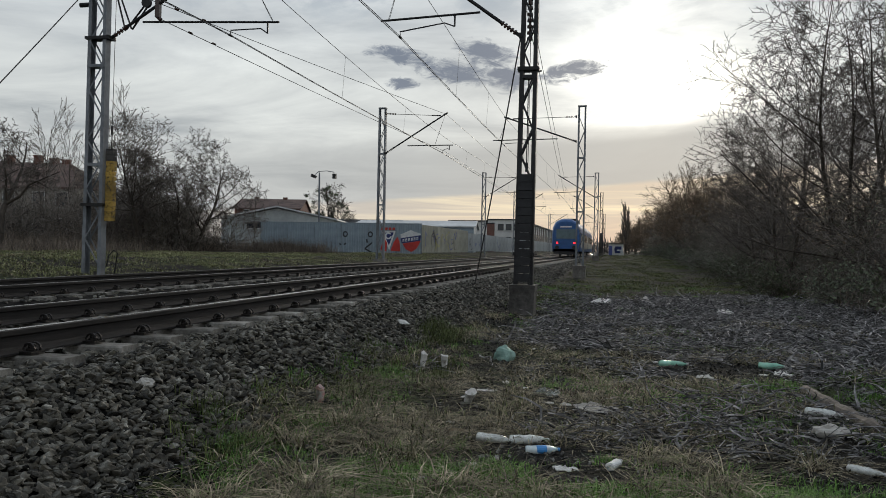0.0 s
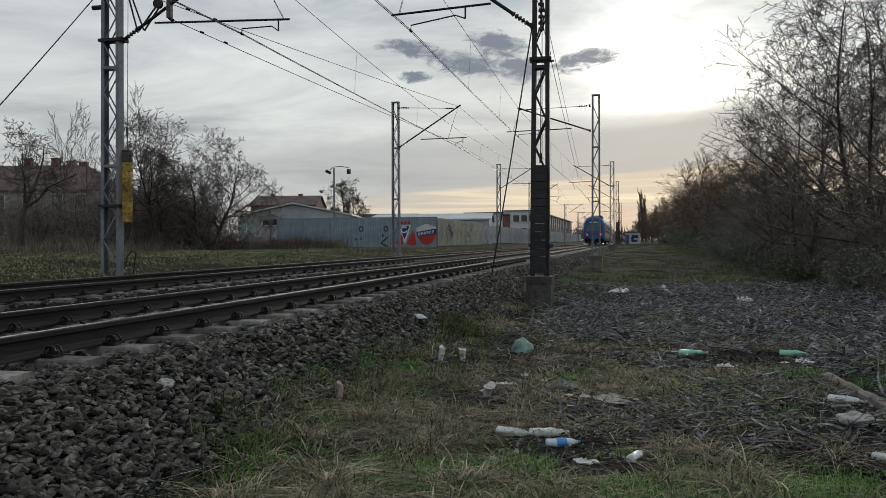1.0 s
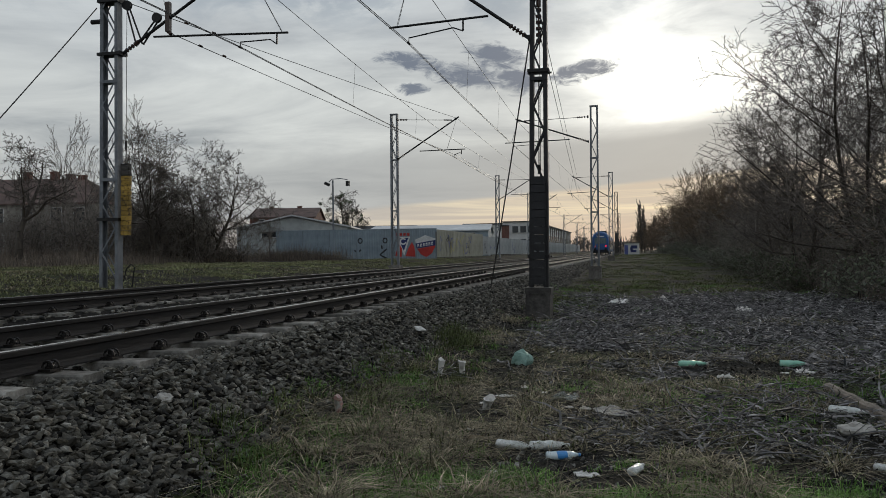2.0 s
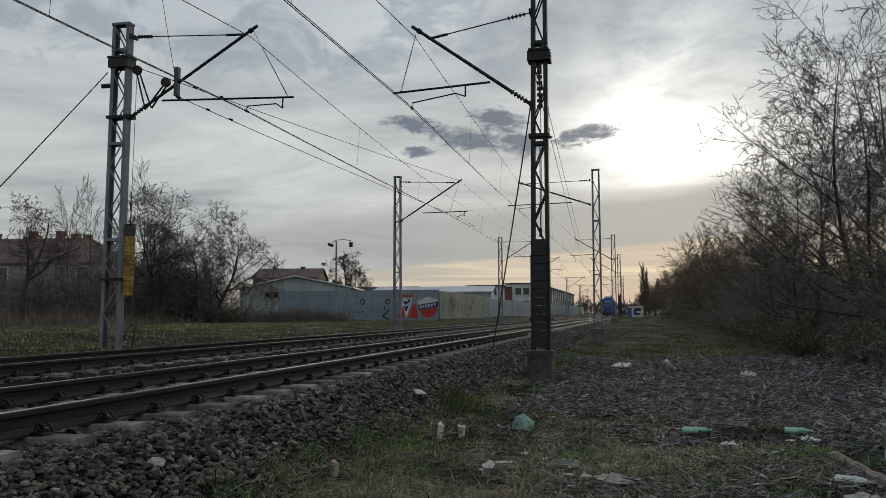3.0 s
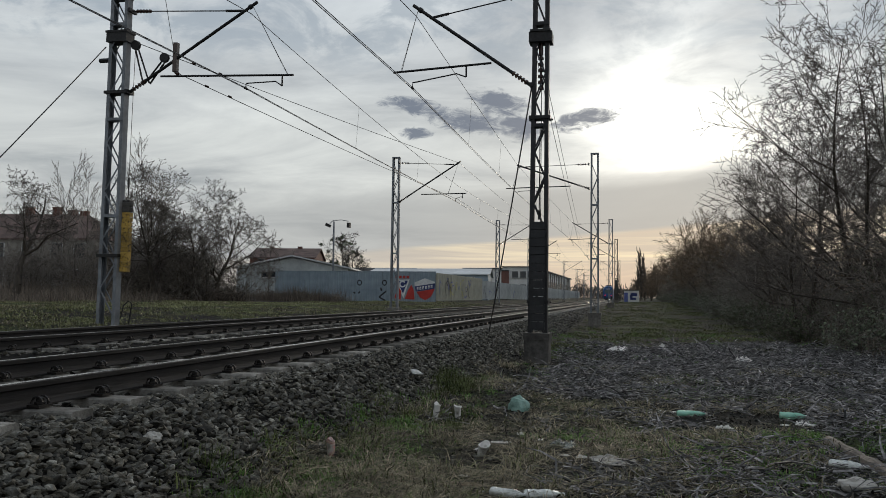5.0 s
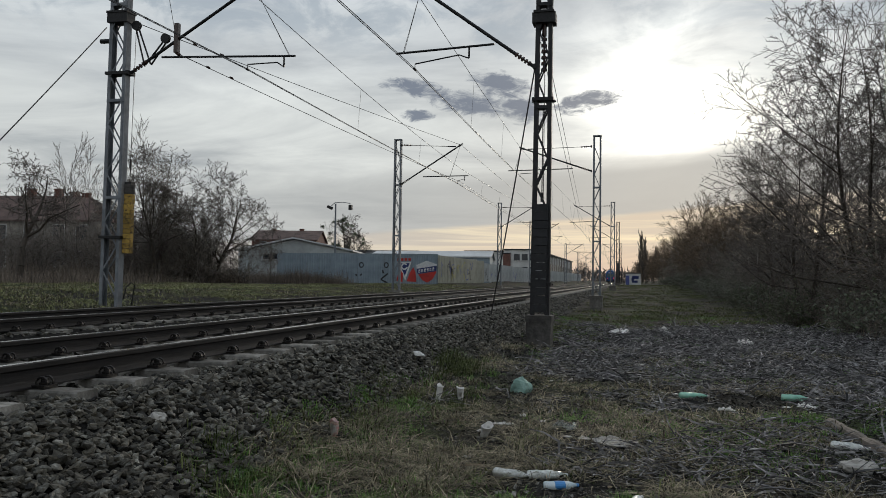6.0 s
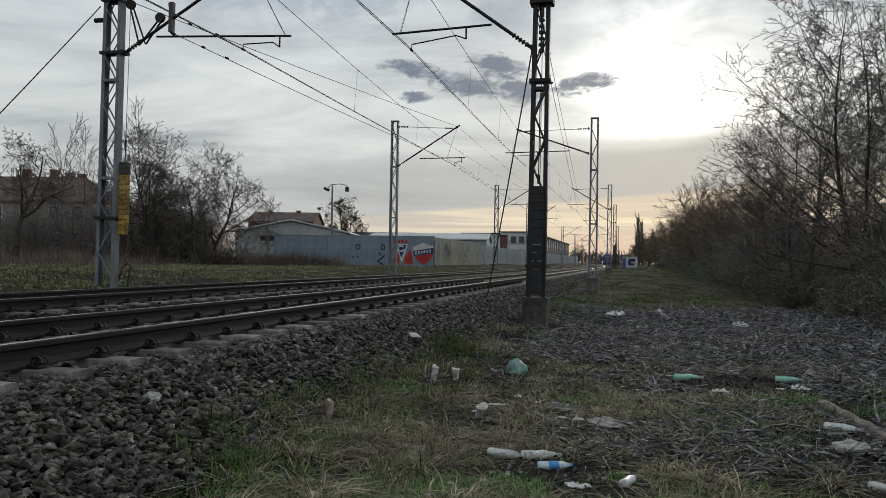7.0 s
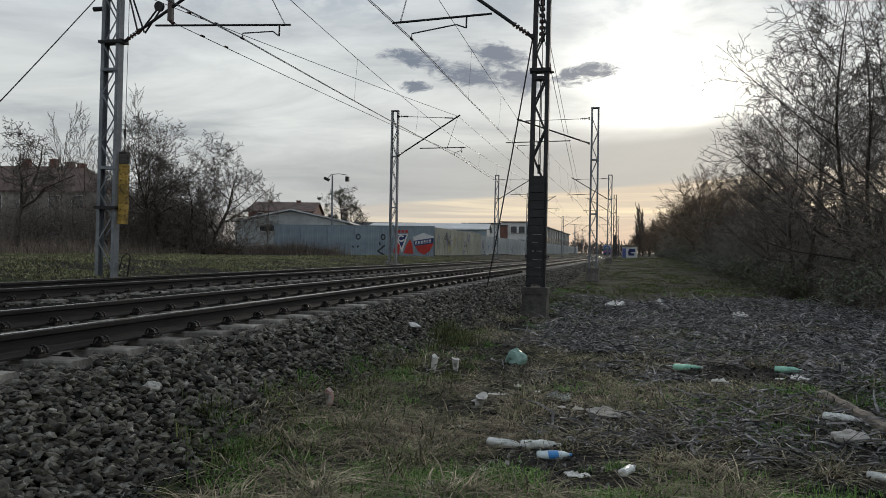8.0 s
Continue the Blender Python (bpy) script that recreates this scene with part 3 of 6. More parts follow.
def mast(at, height, w0, w1, base_z, side, found=(0.5, 0.66), mats=None, step=0.62, label="", lean=0.0, dark=None):
    """A braced steel mast of two channel legs on a concrete foot. side is the way of the track (+1 or -1)."""
    steel = mats or M["mast"]
    t = thing("catenary_mast", label, "catenary mast", (at[0], at[1], base_z), group="catenary masts")
    t.matrix_basis = pose(at[0], at[1], base_z, 0, lean, 0)
    fw, fh = found
    s = Shape()
    s.box((0, 0, fh * 0.5 - 0.3), (fw, fw * 1.1, fh + 0.5))
    s.box((0, 0, fh - 0.06), (fw * 1.06, fw * 1.16, 0.14))
    part("foundation", s, M["concrete"] if not dark else M["dark_concrete"], t, "weathered concrete foot")

    def half(z):
        return (w0 + (w1 - w0) * z / height) / 2

    for sx in (-1, 1):
        s = Shape()
        lw, ld, th = 0.085, 0.20, 0.014
        ring = [(-1, -1), (1, -1), (1, 1), (-1, 1), (-1, 1 - 2 * th / ld), (1 - 2 * th / lw, 1 - 2 * th / ld), (1 - 2 * th / lw, -1 + 2 * th / ld), (-1, -1 + 2 * th / ld)]
        vs = []
        for z in (0.0, height):
            c = sx * (half(z) - lw / 2)
            vs += [(c + sx * i * lw / 2, j * ld / 2, z) for i, j in ring]
        s.add(vs, [(k, (k + 1) % 8, 8 + (k + 1) % 8, 8 + k) for k in range(8)] + [(0, 1, 2, 3, 4, 5, 6, 7), (15, 14, 13, 12, 11, 10, 9, 8)])
        part("leg", s, steel, t)
    z, k = max(fh, 0.3), 0
    while z + step < height - 0.1:
        for dy in (-0.105, 0.105):
            z2 = z + step
            sg = 1 if k % 2 else -1
            s = Shape()
            s.beam((-sg * (half(z) - 0.07), dy, z), (sg * (half(z2) - 0.07), dy, z2), 0.035, 0.012)
            part("brace", s, steel, t)
        z += step
        k += 1
        if k % 4 == 0:
            s = Shape()
            s.box((0, 0, z), (half(z) * 2 - 0.02, 0.235, 0.07))
            part("batten", s, steel, t)
    s = Shape()
    s.box((0, 0, height - 0.03), (w1 + 0.02, 0.23, 0.06))
    part("cap", s, steel, t)
    return t


def cantilever(t, base, y, pts):
    """The bracket that carries the wires; pts are (across, height) pairs in the plane of the mast."""
    inv = t.matrix_basis.inverted()

    def P(k):
        return inv @ Vector((pts[k][0], y, pts[k][1]))

    root, tip, rod, rodend = P("root"), P("tip"), P("rod"), P("rodend")
    d = (tip - root).normalized()
    s = Shape()
    insulator(s, root + d * 0.12, root + d * 0.55)
    part("insulator", s, M["insulator"], t, "ribbed porcelain insulator")
    s = Shape()
    s.tube(root, root + d * 0.14, 0.04)
    s.tube(root + d * 0.5, tip + d * 0.15, 0.038, n=8)
    s.tube(tip - d * 0.10, tip - d * 0.02, 0.06, n=8)
    part("strut", s, M["fitting"], t)
    e = (rodend - rod).normalized()
    s = Shape()
    insulator(s, rod + e * 0.12, rod + e * 0.55, 0.04)
    part("insulator", s, M["insulator"], t, "ribbed porcelain insulator")
    s = Shape()
    s.tube(rod, rodend, 0.014)
    s.tube(rodend - e * 0.45, rodend, 0.03)
    part("tie_rod", s, M["fitting"], t)
    ra, rb, cl = P("rega"), P("regb"), P("clip")
    s = Shape()
    s.tube(ra, rb, 0.026, n=8)
    hang = ra.lerp(rb, pts.get("hang", 0.86))
    s.tube(hang, hang + Vector((0, 0, -0.26)), 0.022)
    part("registration_tube", s, M["fitting"], t)
    s = Shape()
    h2 = hang + Vector((0, 0, -0.26))
    k = h2.lerp(cl, 0.18) + Vector((0, 0, 0.12))
    s.path([h2, k, cl + Vector((0, 0, 0.12)), cl], 0.016)
    s.tube(cl + Vector((0, -0.06, 0)), cl + Vector((0, 0.06, 0)), 0.03)
    part("steady_arm", s, M["fitting"], t)
    s = Shape()
    end = ra.lerp(rb, pts.get("drop", 0.96))
    s.tube(tip, end + Vector((0, 0.03, 0)), 0.006, n=4)
    s.tube(tip, end + Vector((0, -0.03, 0)), 0.006, n=4)
    part("suspension_wire", s, M["wire"], t)
    for q in (root, rod):
        part("bracket", Shape().box(q, (0.07, 0.3, 0.09)), M["fitting"], t)


def band(t, zs, w, mat, name="clamp", h=0.07):
    for z in zs:
        s = Shape()
        s.box((0, 0, z), (w, 0.30, h))
        s.tube((-w / 2 - 0.03, 0.16, z), (w / 2 + 0.03, 0.16, z), 0.02)
        part(name, s, mat, t)


LABEL_FAR = "grey lattice steel mast carrying wires over the track"


def build_masts():
    # beside the running line, with its balance weights inside the legs
    t = mast((-1.93, 16.8), 9.9, 0.42, 0.33, 0.0, -1, (0.52, 0.66), M["mast_dark"], 0.56, "dark grimy lattice mast with balance weights stacked inside its legs", 0.75, dark=True)
    cantilever(t, 0, 16.8, dict(root=(-2.04, 6.03), tip=(-4.62, 7.96), rod=(-2.0, 8.1), rodend=(-4.35, 7.72), rega=(-2.94, 6.60), regb=(-5.2, 6.52), clip=(-4.75, 6.14), hang=0.25, drop=0.92))
    band(t, (1.33, 5.31), 0.46, M["fitting"])
    s = Shape()
    s.box((0, 0, 7.07), (0.50, 0.36, 0.22))
    s.box((0, 0, 7.2), (0.44, 0.42, 0.05))
    part("pulley_bracket", s, M["fitting"], t)
    for k in range(13):
        s = Shape()
        s.box((random.uniform(-0.008, 0.008), random.uniform(-0.008, 0.008), 0.82 + k * 0.178), (0.30, 0.33, 0.166))
        s.tube((0, 0.16, 0.82 + k * 0.178 - 0.03), (0, 0.185, 0.82 + k * 0.178 - 0.03), 0.03)
        part("balance_weight", s, M["mast_dark"], t, "sooty balance weight")
    s = Shape()
    s.tube((0, 0, 3.1), (0.0, 0, 5.2), 0.012)
    s.tube((0.03, 0.02, 3.1), (0.02, 0, 6.4), 0.008)
    s.tube((0, 0, 3.1), (0, 0, 3.3), 0.03)
    part("weight_rope", s, M["wire"], t)
    s = Shape()
    insulator(s, (0.0, 0.0, 5.9), (0.0, 0, 6.7), 0.05, 6)
    s.tube((0, 0, 6.7), (0, 0, 7.0), 0.05, n=8)
    part("insulator", s, M["insulator"], t)
    # beyond the second line, with yellow balance weights hung outside
    t = mast((-12.46, 16.8), 8.2, 0.52, 0.48, 0.67, 1, (0.6, -0.06), M["mast"], 0.60, "grey lattice mast with a hanging stack of yellow balance weights", 0.9)
    cantilever(t, 0, 16.8, dict(root=(-12.05, 6.45), tip=(-8.75, 8.38), rod=(-12.03, 8.5), rodend=(-9.0, 8.27), rega=(-11.18, 6.80), regb=(-7.66, 6.62), clip=(-8.88, 6.37), hang=0.92, drop=0.96))
    band(t, (1.72, 5.78), 0.60, M["fitting"])
    s = Shape()
    s.box((0, 0, 7.16), (0.56, 0.34, 0.24))
    s.box((0, 0, 7.3), (0.6, 0.38, 0.05))
    part("pulley_bracket", s, M["fitting"], t)
    s = Shape()
    s.tube((-0.55, 0, 6.62), (-0.28, 0, 6.62), 0.06, n=8)
    part("guy_bracket", s, M["fitting"], t)
    for cx, cz in ((0.42, 6.98), (1.24, 6.62)):
        s = Shape()
        m = Matrix.Translation((cx, 0.04, cz)) @ Matrix.Rotation(radians(90), 4, "X")
        s.lathe([(0.04, -0.04), (0.12, -0.04), (0.12, -0.025), (0.095, -0.01), (0.095, 0.01), (0.12, 0.025), (0.12, 0.04), (0.04, 0.04)], 14, 0, m)
        part("pulley", s, M["fitting"], t)
    for a, b in (((0.42, 6.9), (0.70, 5.95)), ((0.50, 6.9), (0.86, 6.0)), ((1.2, 6.55), (0.72, 5.98)), ((1.3, 6.55), (0.88, 5.98))):
        s = Shape()
        s.tube((a[0], 0.02, a[1]), (b[0], 0.02, b[1]), 0.022)
        part("pulley_strap", s, M["fitting"], t)
    s = Shape()
    s.box((1.58, 0, 6.6), (0.11, 0.11, 0.72))
    s.tube((1.58, 0, 6.25), (1.66, 0, 6.18), 0.05)
    part("insulator", s, M["insulator"], t)
    st = new("weight_stack")
    st.parent = t
    st.matrix_basis = pose(0.385, 0.05, 1.33)
    for k in range(14):
        s = Shape()
        s.box((random.uniform(-0.01, 0.01), 0, 0.06 + 0.122 * k), (0.19, 0.16, 0.113))
        s.box((0.095, 0, 0.06 + 0.122 * k), (0.02, 0.10, 0.05))
        part("balance_weight", s, M["yellow"] if k < 12 else M["dark_concrete"], st, "worn yellow balance weight" if k < 12 else "dark grey balance weight")
    s = Shape()
    s.box((0, 0, 1.735), (0.19, 0.16, 0.05))
    s.tube((0, 0, 1.7), (0, 0, 2.2), 0.012)
    s.tube((0, 0, 2.1), (0, 0, 2.32), 0.028)
    s.tube((0, 0, 2.3), (0.02, 0, 5.6), 0.007)
    part("weight_rope", s, M["wire"], st)
    s = Shape()
    s.path([(0.28, 0.1, 0.2), (0.34, 0.12, 0.5), (0.45, 0.15, 0.62), (0.55, 0.15, 0.55), (0.48, 0.15, 0.05)], 0.016)
    part("earth_cable", s, M["fitting"], t)
    # pairs further along
    far = [(-12.22, 40.0, 0.72, 8.2, 1), (-1.74, 40.0, 0.05, 8.7, -1), (-12.3, 73.8, 0.8, 8.0, 1), (-1.74, 73.8, 0.35, 8.35, -1), (-12.2, 97, 0.8, 8.0, 1),
           (-1.72, 101, 0.55, 8.3, -1), (-12.2, 151, 0.8, 7.7, 1), (-1.9, 151, 0.6, 7.9, -1), (-12.2, 194, 0.8, 7.7, 1), (-1.9, 240, 0.6, 7.9, -1), (-12.2, 240, 0.8, 7.9, 1)]
    for x, y, bz, h, sd in far:
        x += bend(y)
        t = mast((x, y), h, 0.45, 0.40, bz, sd, (0.62, 0.62) if sd < 0 else (0.6, 0.12), M["mast"] if y < 90 or sd > 0 else M["mast_dark"], 0.68, LABEL_FAR, 0.4)
        c = FAR_C if sd > 0 else NEAR_C
        w = 0.24 * sd
        tip = x + sd * (3.35 if y != 40 or sd > 0 else 3.75)
        top = bz + h
        if y == 40.0:
            if sd > 0:
                pts = dict(root=(x + w, 6.5), tip=(-8.75, 8.5), rod=(x + w, 8.6), rodend=(-9.0, 8.42), rega=(-10.78, 6.87), regb=(-8.32, 6.87), clip=(-8.9, 6.48), hang=0.92, drop=0.6)
            else:
                pts = dict(root=(x + w, 6.95), tip=(-5.5, 8.22), rod=(x + w, 8.2), rodend=(-5.2, 8.16), rega=(-2.9, 7.1), regb=(-6.21, 7.07), clip=(-5.6, 6.78), hang=0.5, drop=0.9)
            cantilever(t, 0, y, pts)
            continue
        cantilever(t, 0, y, dict(root=(x + w, 6.5), tip=(tip, 8.4), rod=(x + w, 8.35), rodend=(tip - sd * 0.25, 8.3), rega=(x + sd * 1.35, 6.95), regb=(x + sd * 3.9, 6.85), clip=(c + bend(y) + sd * 0.3, 6.3), hang=0.85, drop=0.9))
    # far mast with weights
    s = Shape()
    s.box((0, 0, 1.9), (0.34, 0.34, 2.6))
    part("balance_weight", s, M["dark_concrete"], [o for o in bpy.data.objects if o.name.startswith("catenary_mast") and abs(o.location.y - 101) < 0.1][0], "stack of dark weights")


build_masts()


# ---------------- overhead wires ----------------
def sagged(a, b, sag, n=14):
    a, b = Vector(a), Vector(b)
    out = []
    for k in range(n + 1):
        u = k / n
        p = a.lerp(b, u)
        p.z -= sag * 4 * u * (1 - u)
        out.append(p)
    return out


def build_wires():
    for c, s0, carrier, contact in (
            (NEAR_C, "running line", [(-4.6, -42, 8.0), (-4.66, 16.8, 7.78), (-5.5, 40, 8.12), (-5.05, 73.8, 8.35), (-5.0, 101, 8.35), (-5.0, 151, 8.35), (-5.1, 240, 8.35), (-5.0, 330, 8.35)],
             [(-4.6, -42, 5.9), (-4.75, 16.8, 6.14), (-5.6, 40, 6.78), (-4.7, 73.8, 6.3), (-5.0, 101, 6.3), (-4.8, 151, 6.3), (-4.8, 240, 6.3), (-4.8, 330, 6.3)]),
            (FAR_C, "second line", [(-9.0, -42, 8.4), (-8.78, 16.8, 8.18), (-8.8, 40, 7.3), (-8.95, 73.8, 8.1), (-8.9, 97, 8.4), (-8.9, 151, 8.4), (-8.9, 194, 8.4), (-8.9, 330, 8.4)],
             [(-9.1, -42, 6.3), (-8.88, 16.8, 6.37), (-8.9, 40, 6.48), (-9.1, 73.8, 6.3), (-9.0, 97, 6.3), (-9.1, 151, 6.3), (-9.1, 194, 6.3), (-9.0, 330, 6.3)])):
        t = thing("overhead_wire", "dark messenger and contact wires hung over the " + s0, "overhead wire", (0, 0, 0), group="overhead wires")
        sm, sc1, sc2 = [], [], []
        for (a, b), (p, q) in zip(zip(carrier, carrier[1:]), zip(contact, contact[1:])):
            ln = b[1] - a[1]
            a, b, p, q = [(v[0] + bend(v[1]), v[1], v[2]) for v in (a, b, p, q)]
            sag = min(1.4, 0.0004 * ln * ln + 0.18) if a[1] < 0 or a[1] > 60 else (0.03 if c == NEAR_C else 0.15)
            top = sagged(a, b, sag)
            low = sagged(p, q, 0.3 if ln > 50 and a[1] < 0 else 0.04)
            sm += top[:-1]
            for sh, dx in ((sc1, -0.02), (sc2, 0.02)):
                sh += [v + Vector((dx, 0, 0)) for v in low[:-1]]
            nd = max(3, int(ln / 6.5))
            for k in range(1, nd):
                u = k / nd
                i = int(u * 14)
                f = u * 14 - i
                d = Shape()
                d.tube(top[i].lerp(top[i + 1], f), low[i].lerp(low[i + 1], f), 0.0045, n=4)
                part("dropper", d, M["wire"], t)
        part("messenger_wire", Shape().path(sm, 0.0095, 4), M["wire"], t)
        part("contact_wire", Shape().path(sc1, 0.0085, 4), M["wire"], t)
        part("contact_wire", Shape().path(sc2, 0.0085, 4), M["wire"], t)
    # wires drawn aside to the balance weights
    for name, label, a, b, r, ins in (
            ("anchor_wire", "dark wire drawn aside to the balance weights with an insulator", (-10.83, 16.8, 6.9), (-8.75, 40, 6.55), 0.010, (0.055, 0.10)),
            ("anchor_wire", "dark messenger wire drawn aside to the pulleys with an insulator", (-11.9, 16.8, 7.7), (-8.72, 40, 8.5), 0.010, (0.09, 0.14)),
            ("anchor_wire", "dark wire drawn aside to the mast pulleys", (-1.93, 16.9, 6.6), (-4.6, 73.8, 6.45), 0.009, (0.06, 0.08)),
            ("anchor_wire", "dark messenger wire drawn aside to the mast pulleys", (-1.93, 16.9, 7.1), (-4.7, 73.8, 8.35), 0.009, (0.06, 0.08)),
            ("anchor_wire", "dark messenger wire running on from the mast bracket", (-8.72, 40, 8.5), (-8.95, 73.8, 8.45), 0.010, None),
            ("anchor_wire", "dark contact wire running on beside its neighbour", (-8.75, 40, 6.55), (-9.2, 73.8, 6.5), 0.010, None),
            ("guy_wire", "taut steel guy wire running down from the mast", (-12.72, 16.75, 7.62), (-12.75, 9.9, 0.6), 0.014, None),
            ("guy_wire", "dark steel rope slung from the mast down to the ballast", (-2.05, 16.8, 6.0), (-3.32, 18.7, 0.56), 0.016, None),
            ("feeder_wire", "thin dark wire rising over the tracks", (-10.86, 16.8, 7.5), (-11.0, 16.0, 10.6), 0.007, None)):
        t = thing(name, label, name.replace("_", " "))
        s = Shape()
        s.path(sagged(a, b, 0.06), r, 5)
        part("rope", s, M["wire"], t)
        if ins:
            for u in ins:
                s = Shape()
                insulator(s, Vector(a).lerp(Vector(b), u), Vector(a).lerp(Vector(b), u + 0.006), 0.024)
                part("insulator", s, M["insulator"], t)


build_wires()


# ---------------- the train ----------------
def build_train():
    t = thing("passenger_train", "blue passenger train with pale sides and lit red tail lights", "train", (NEAR_C, 78, RAIL_Z))
    prof = [(-1.36, 0.55), (-1.42, 0.9), (-1.43, 2.3), (-1.36, 3.0), (-1.08, 3.55), (-0.6, 3.82), (0, 3.9), (0.6, 3.82), (1.08, 3.55), (1.36, 3.0), (1.43, 2.3), (1.42, 0.9), (1.36, 0.55)]
    n = len(prof)
    for car, y0 in (("end_car", 0.0), ("middle_car", 22.0)):
        L = 21.4
        s = Shape()
        # rounded end: rings shrink towards the tail
        rings = [(0.0, 0.90, 0.12), (0.18, 0.955, 0.05), (0.6, 1.0, 0.0), (2.4, 1.0, 0.0), (L, 1.0, 0.0)] if car == "end_car" else [(0, 1, 0), (0.01, 1, 0), (0.02, 1, 0), (0.03, 1, 0), (L, 1, 0)]
        vs = []
        for y, k, dz in rings:
            vs += [(x * k, y0 + y, 0.55 + (z - 0.55) * (1 - (1 - k) * 0.9)) for x, z in prof]
        for j in range(4):
            for i in range(n):
                pale = 1 if (j == 3 and i in (1, 10)) else 0
                s.add([vs[j * n + i], vs[j * n + (i + 1) % n], vs[(j + 1) * n + (i + 1) % n], vs[(j + 1) * n + i]], [(3, 2, 1, 0)], pale)
        s.add(vs[:n], [tuple(range(n))])
        s.add(vs[4 * n:], [tuple(range(n - 1, -1, -1))])
        body = part(car, s, [M["train_blue"], M["train_pale"]], t)
        for side in (-1, 1):
            for k in range(6):
                w = Shape()
                w.box((side * 1.425, y0 + 4.2 + k * 2.8, 2.05), (0.03, 1.7, 0.85))
                part("side_window", w, M["glass"], body)
        for yy in (3.0, 18.0):
            b = Shape()
            b.box((0, y0 + yy, 0.48), (2.2, 3.2, 0.34))
            for dy in (-1.1, 1.1):
                for sx in (-0.75, 0.75):
                    b.tube((sx - 0.06, y0 + yy + dy, 0.46), (sx + 0.06, y0 + yy + dy, 0.46), 0.45, n=16)
            part("bogie", b, M["train_dark"], body)
    w = Shape()
    w.box((0, -0.02, 2.32), (1.9, 0.05, 0.95))
    part("rear_window", w, M["pane"], t)
    w = Shape()
    w.box((0, -0.02, 3.05), (1.15, 0.05, 0.15))
    part("destination_panel", w, M["white"], t)
    for sx in (-0.86, 0.86):
        w = Shape()
        w.tube((sx, -0.05, 1.42), (sx, 0.06, 1.42), 0.10, n=14)
        part("tail_light", w, M["tail"], t, "glowing red tail light")
    w = Shape()
    w.box((0, 0.15, 0.55), (2.5, 0.3, 0.5))
    for sx in (-0.85, 0.85):
        w.tube((sx, -0.35, 0.95), (sx, 0.1, 0.95), 0.09, n=10)
        w.tube((sx, -0.4, 0.95), (sx, -0.34, 0.95), 0.2, n=12)
    part("buffer_beam", w, M["train_dark"], t)
    w = Shape()
    w.box((0, 11, 4.0), (1.5, 8, 0.3))
    part("roof_unit", w, M["train_dark"], t)
    return t


TRAIN = build_train()


# ---------------- fence ----------------
def sheet_panel(length, height, ribs, depth=0.035):
    """A panel of ribbed sheet, length along x."""
    s = Shape()
    pts = []
    for k in range(ribs):
        a = length * k / ribs
        w = length / ribs
        pts += [(a, 0), (a + w * 0.62, 0), (a + w * 0.72, -depth), (a + w * 0.9, -depth)]
    pts.append((length, 0))
    n = len(pts)
    vs = [(x, y, z) for z in (0, height) for x, y in pts] + [(x, y + 0.02, z) for z in (0, height) for x, y in pts]
    fs = [(i, i + 1, n + i + 1, n + i) for i in range(n - 1)] + [(2 * n + i + 1, 2 * n + i, 3 * n + i, 3 * n + i + 1) for i in range(n - 1)]
    fs += [(n + i, n + i + 1, 3 * n + i + 1, 3 * n + i) for i in range(n - 1)]
    s.add(vs, fs)
    return s


FENCE_A, FENCE_B = Vector((-29.08, 60.95, 0)), Vector((-15.87, 64.06, 0))


def build_fences():
    d = FENCE_B - FENCE_A
    rz = math.degrees(math.atan2(d.y, d.x))
    t = thing("sheet_fence", "blue-grey ribbed sheet metal fence sprayed with graffiti", "fence", FENCE_A, rz)
    n = 6
    L = d.length / n
    me = sheet_panel(L - 0.02, 2.6, 11).mesh("panel", M["fence_blue"])
    for k in range(n):
        part("panel", me, None, t, at=pose(k * L, 0, 0.93))
        p = Shape()
        p.box((k * L, 0.08, 2.2), (0.08, 0.08, 2.7))
        part("post", p, M["mast"], t)
    part("rail_top", Shape().box((d.length / 2, 0.0, 3.55), (d.length, 0.09, 0.05)), M["fence_blue"], t)
    graffiti(t)
    t = thing("sheet_fence", "long pale sheet fence along the railway, sprayed with tags", "fence", FENCE_B, 90)
    y, k = 0.0, 0
    lens = 3.0
    mc = sheet_panel(lens - 0.02, 2.35, 5, 0.03).mesh("panel", M["fence_cream"])
    mp = sheet_panel(lens - 0.02, 2.05, 8, 0.03).mesh("panel", M["fence_pale"])
    while y < 190:
        cream = y < 20
        part("panel", mc if cream else mp, None, t, at=pose(y, -0.01, 1.12 if cream else 1.2 + min(0.25, y * 0.0012)))
        if y < 120:
            part("post", Shape().box((y, 0.06, 2.1), (0.09, 0.09, 2.3)), M["concrete"], t)
        y += lens
        k += 1
    rnd = random.Random(5)
    for k in range(34):
        s = Shape()
        x = rnd.uniform(1, 14) if k < 20 else rnd.uniform(20, 70)
        z = rnd.uniform(1.5, 2.9)
        mat = M[("ochre", "violet", "black", "ochre", "violet")[k % 5]] if k < 20 else M["black" if k % 2 else "violet"]
        p = Vector((x, -0.055, z))
        for _ in range(rnd.randint(3, 6)):
            q = p + Vector((rnd.uniform(-0.5, 0.7), 0, rnd.uniform(-0.6, 0.6)))
            q.z = min(3.1, max(1.4, q.z))
            a = (q - p).normalized().cross(Vector((0, 1, 0))) * rnd.uniform(0.03, 0.07)
            s.add([p - a, p + a, q + a, q - a], [(0, 1, 2, 3)])
            p = q
        part("graffiti_tag", s, mat, t, "sprayed tag strokes")


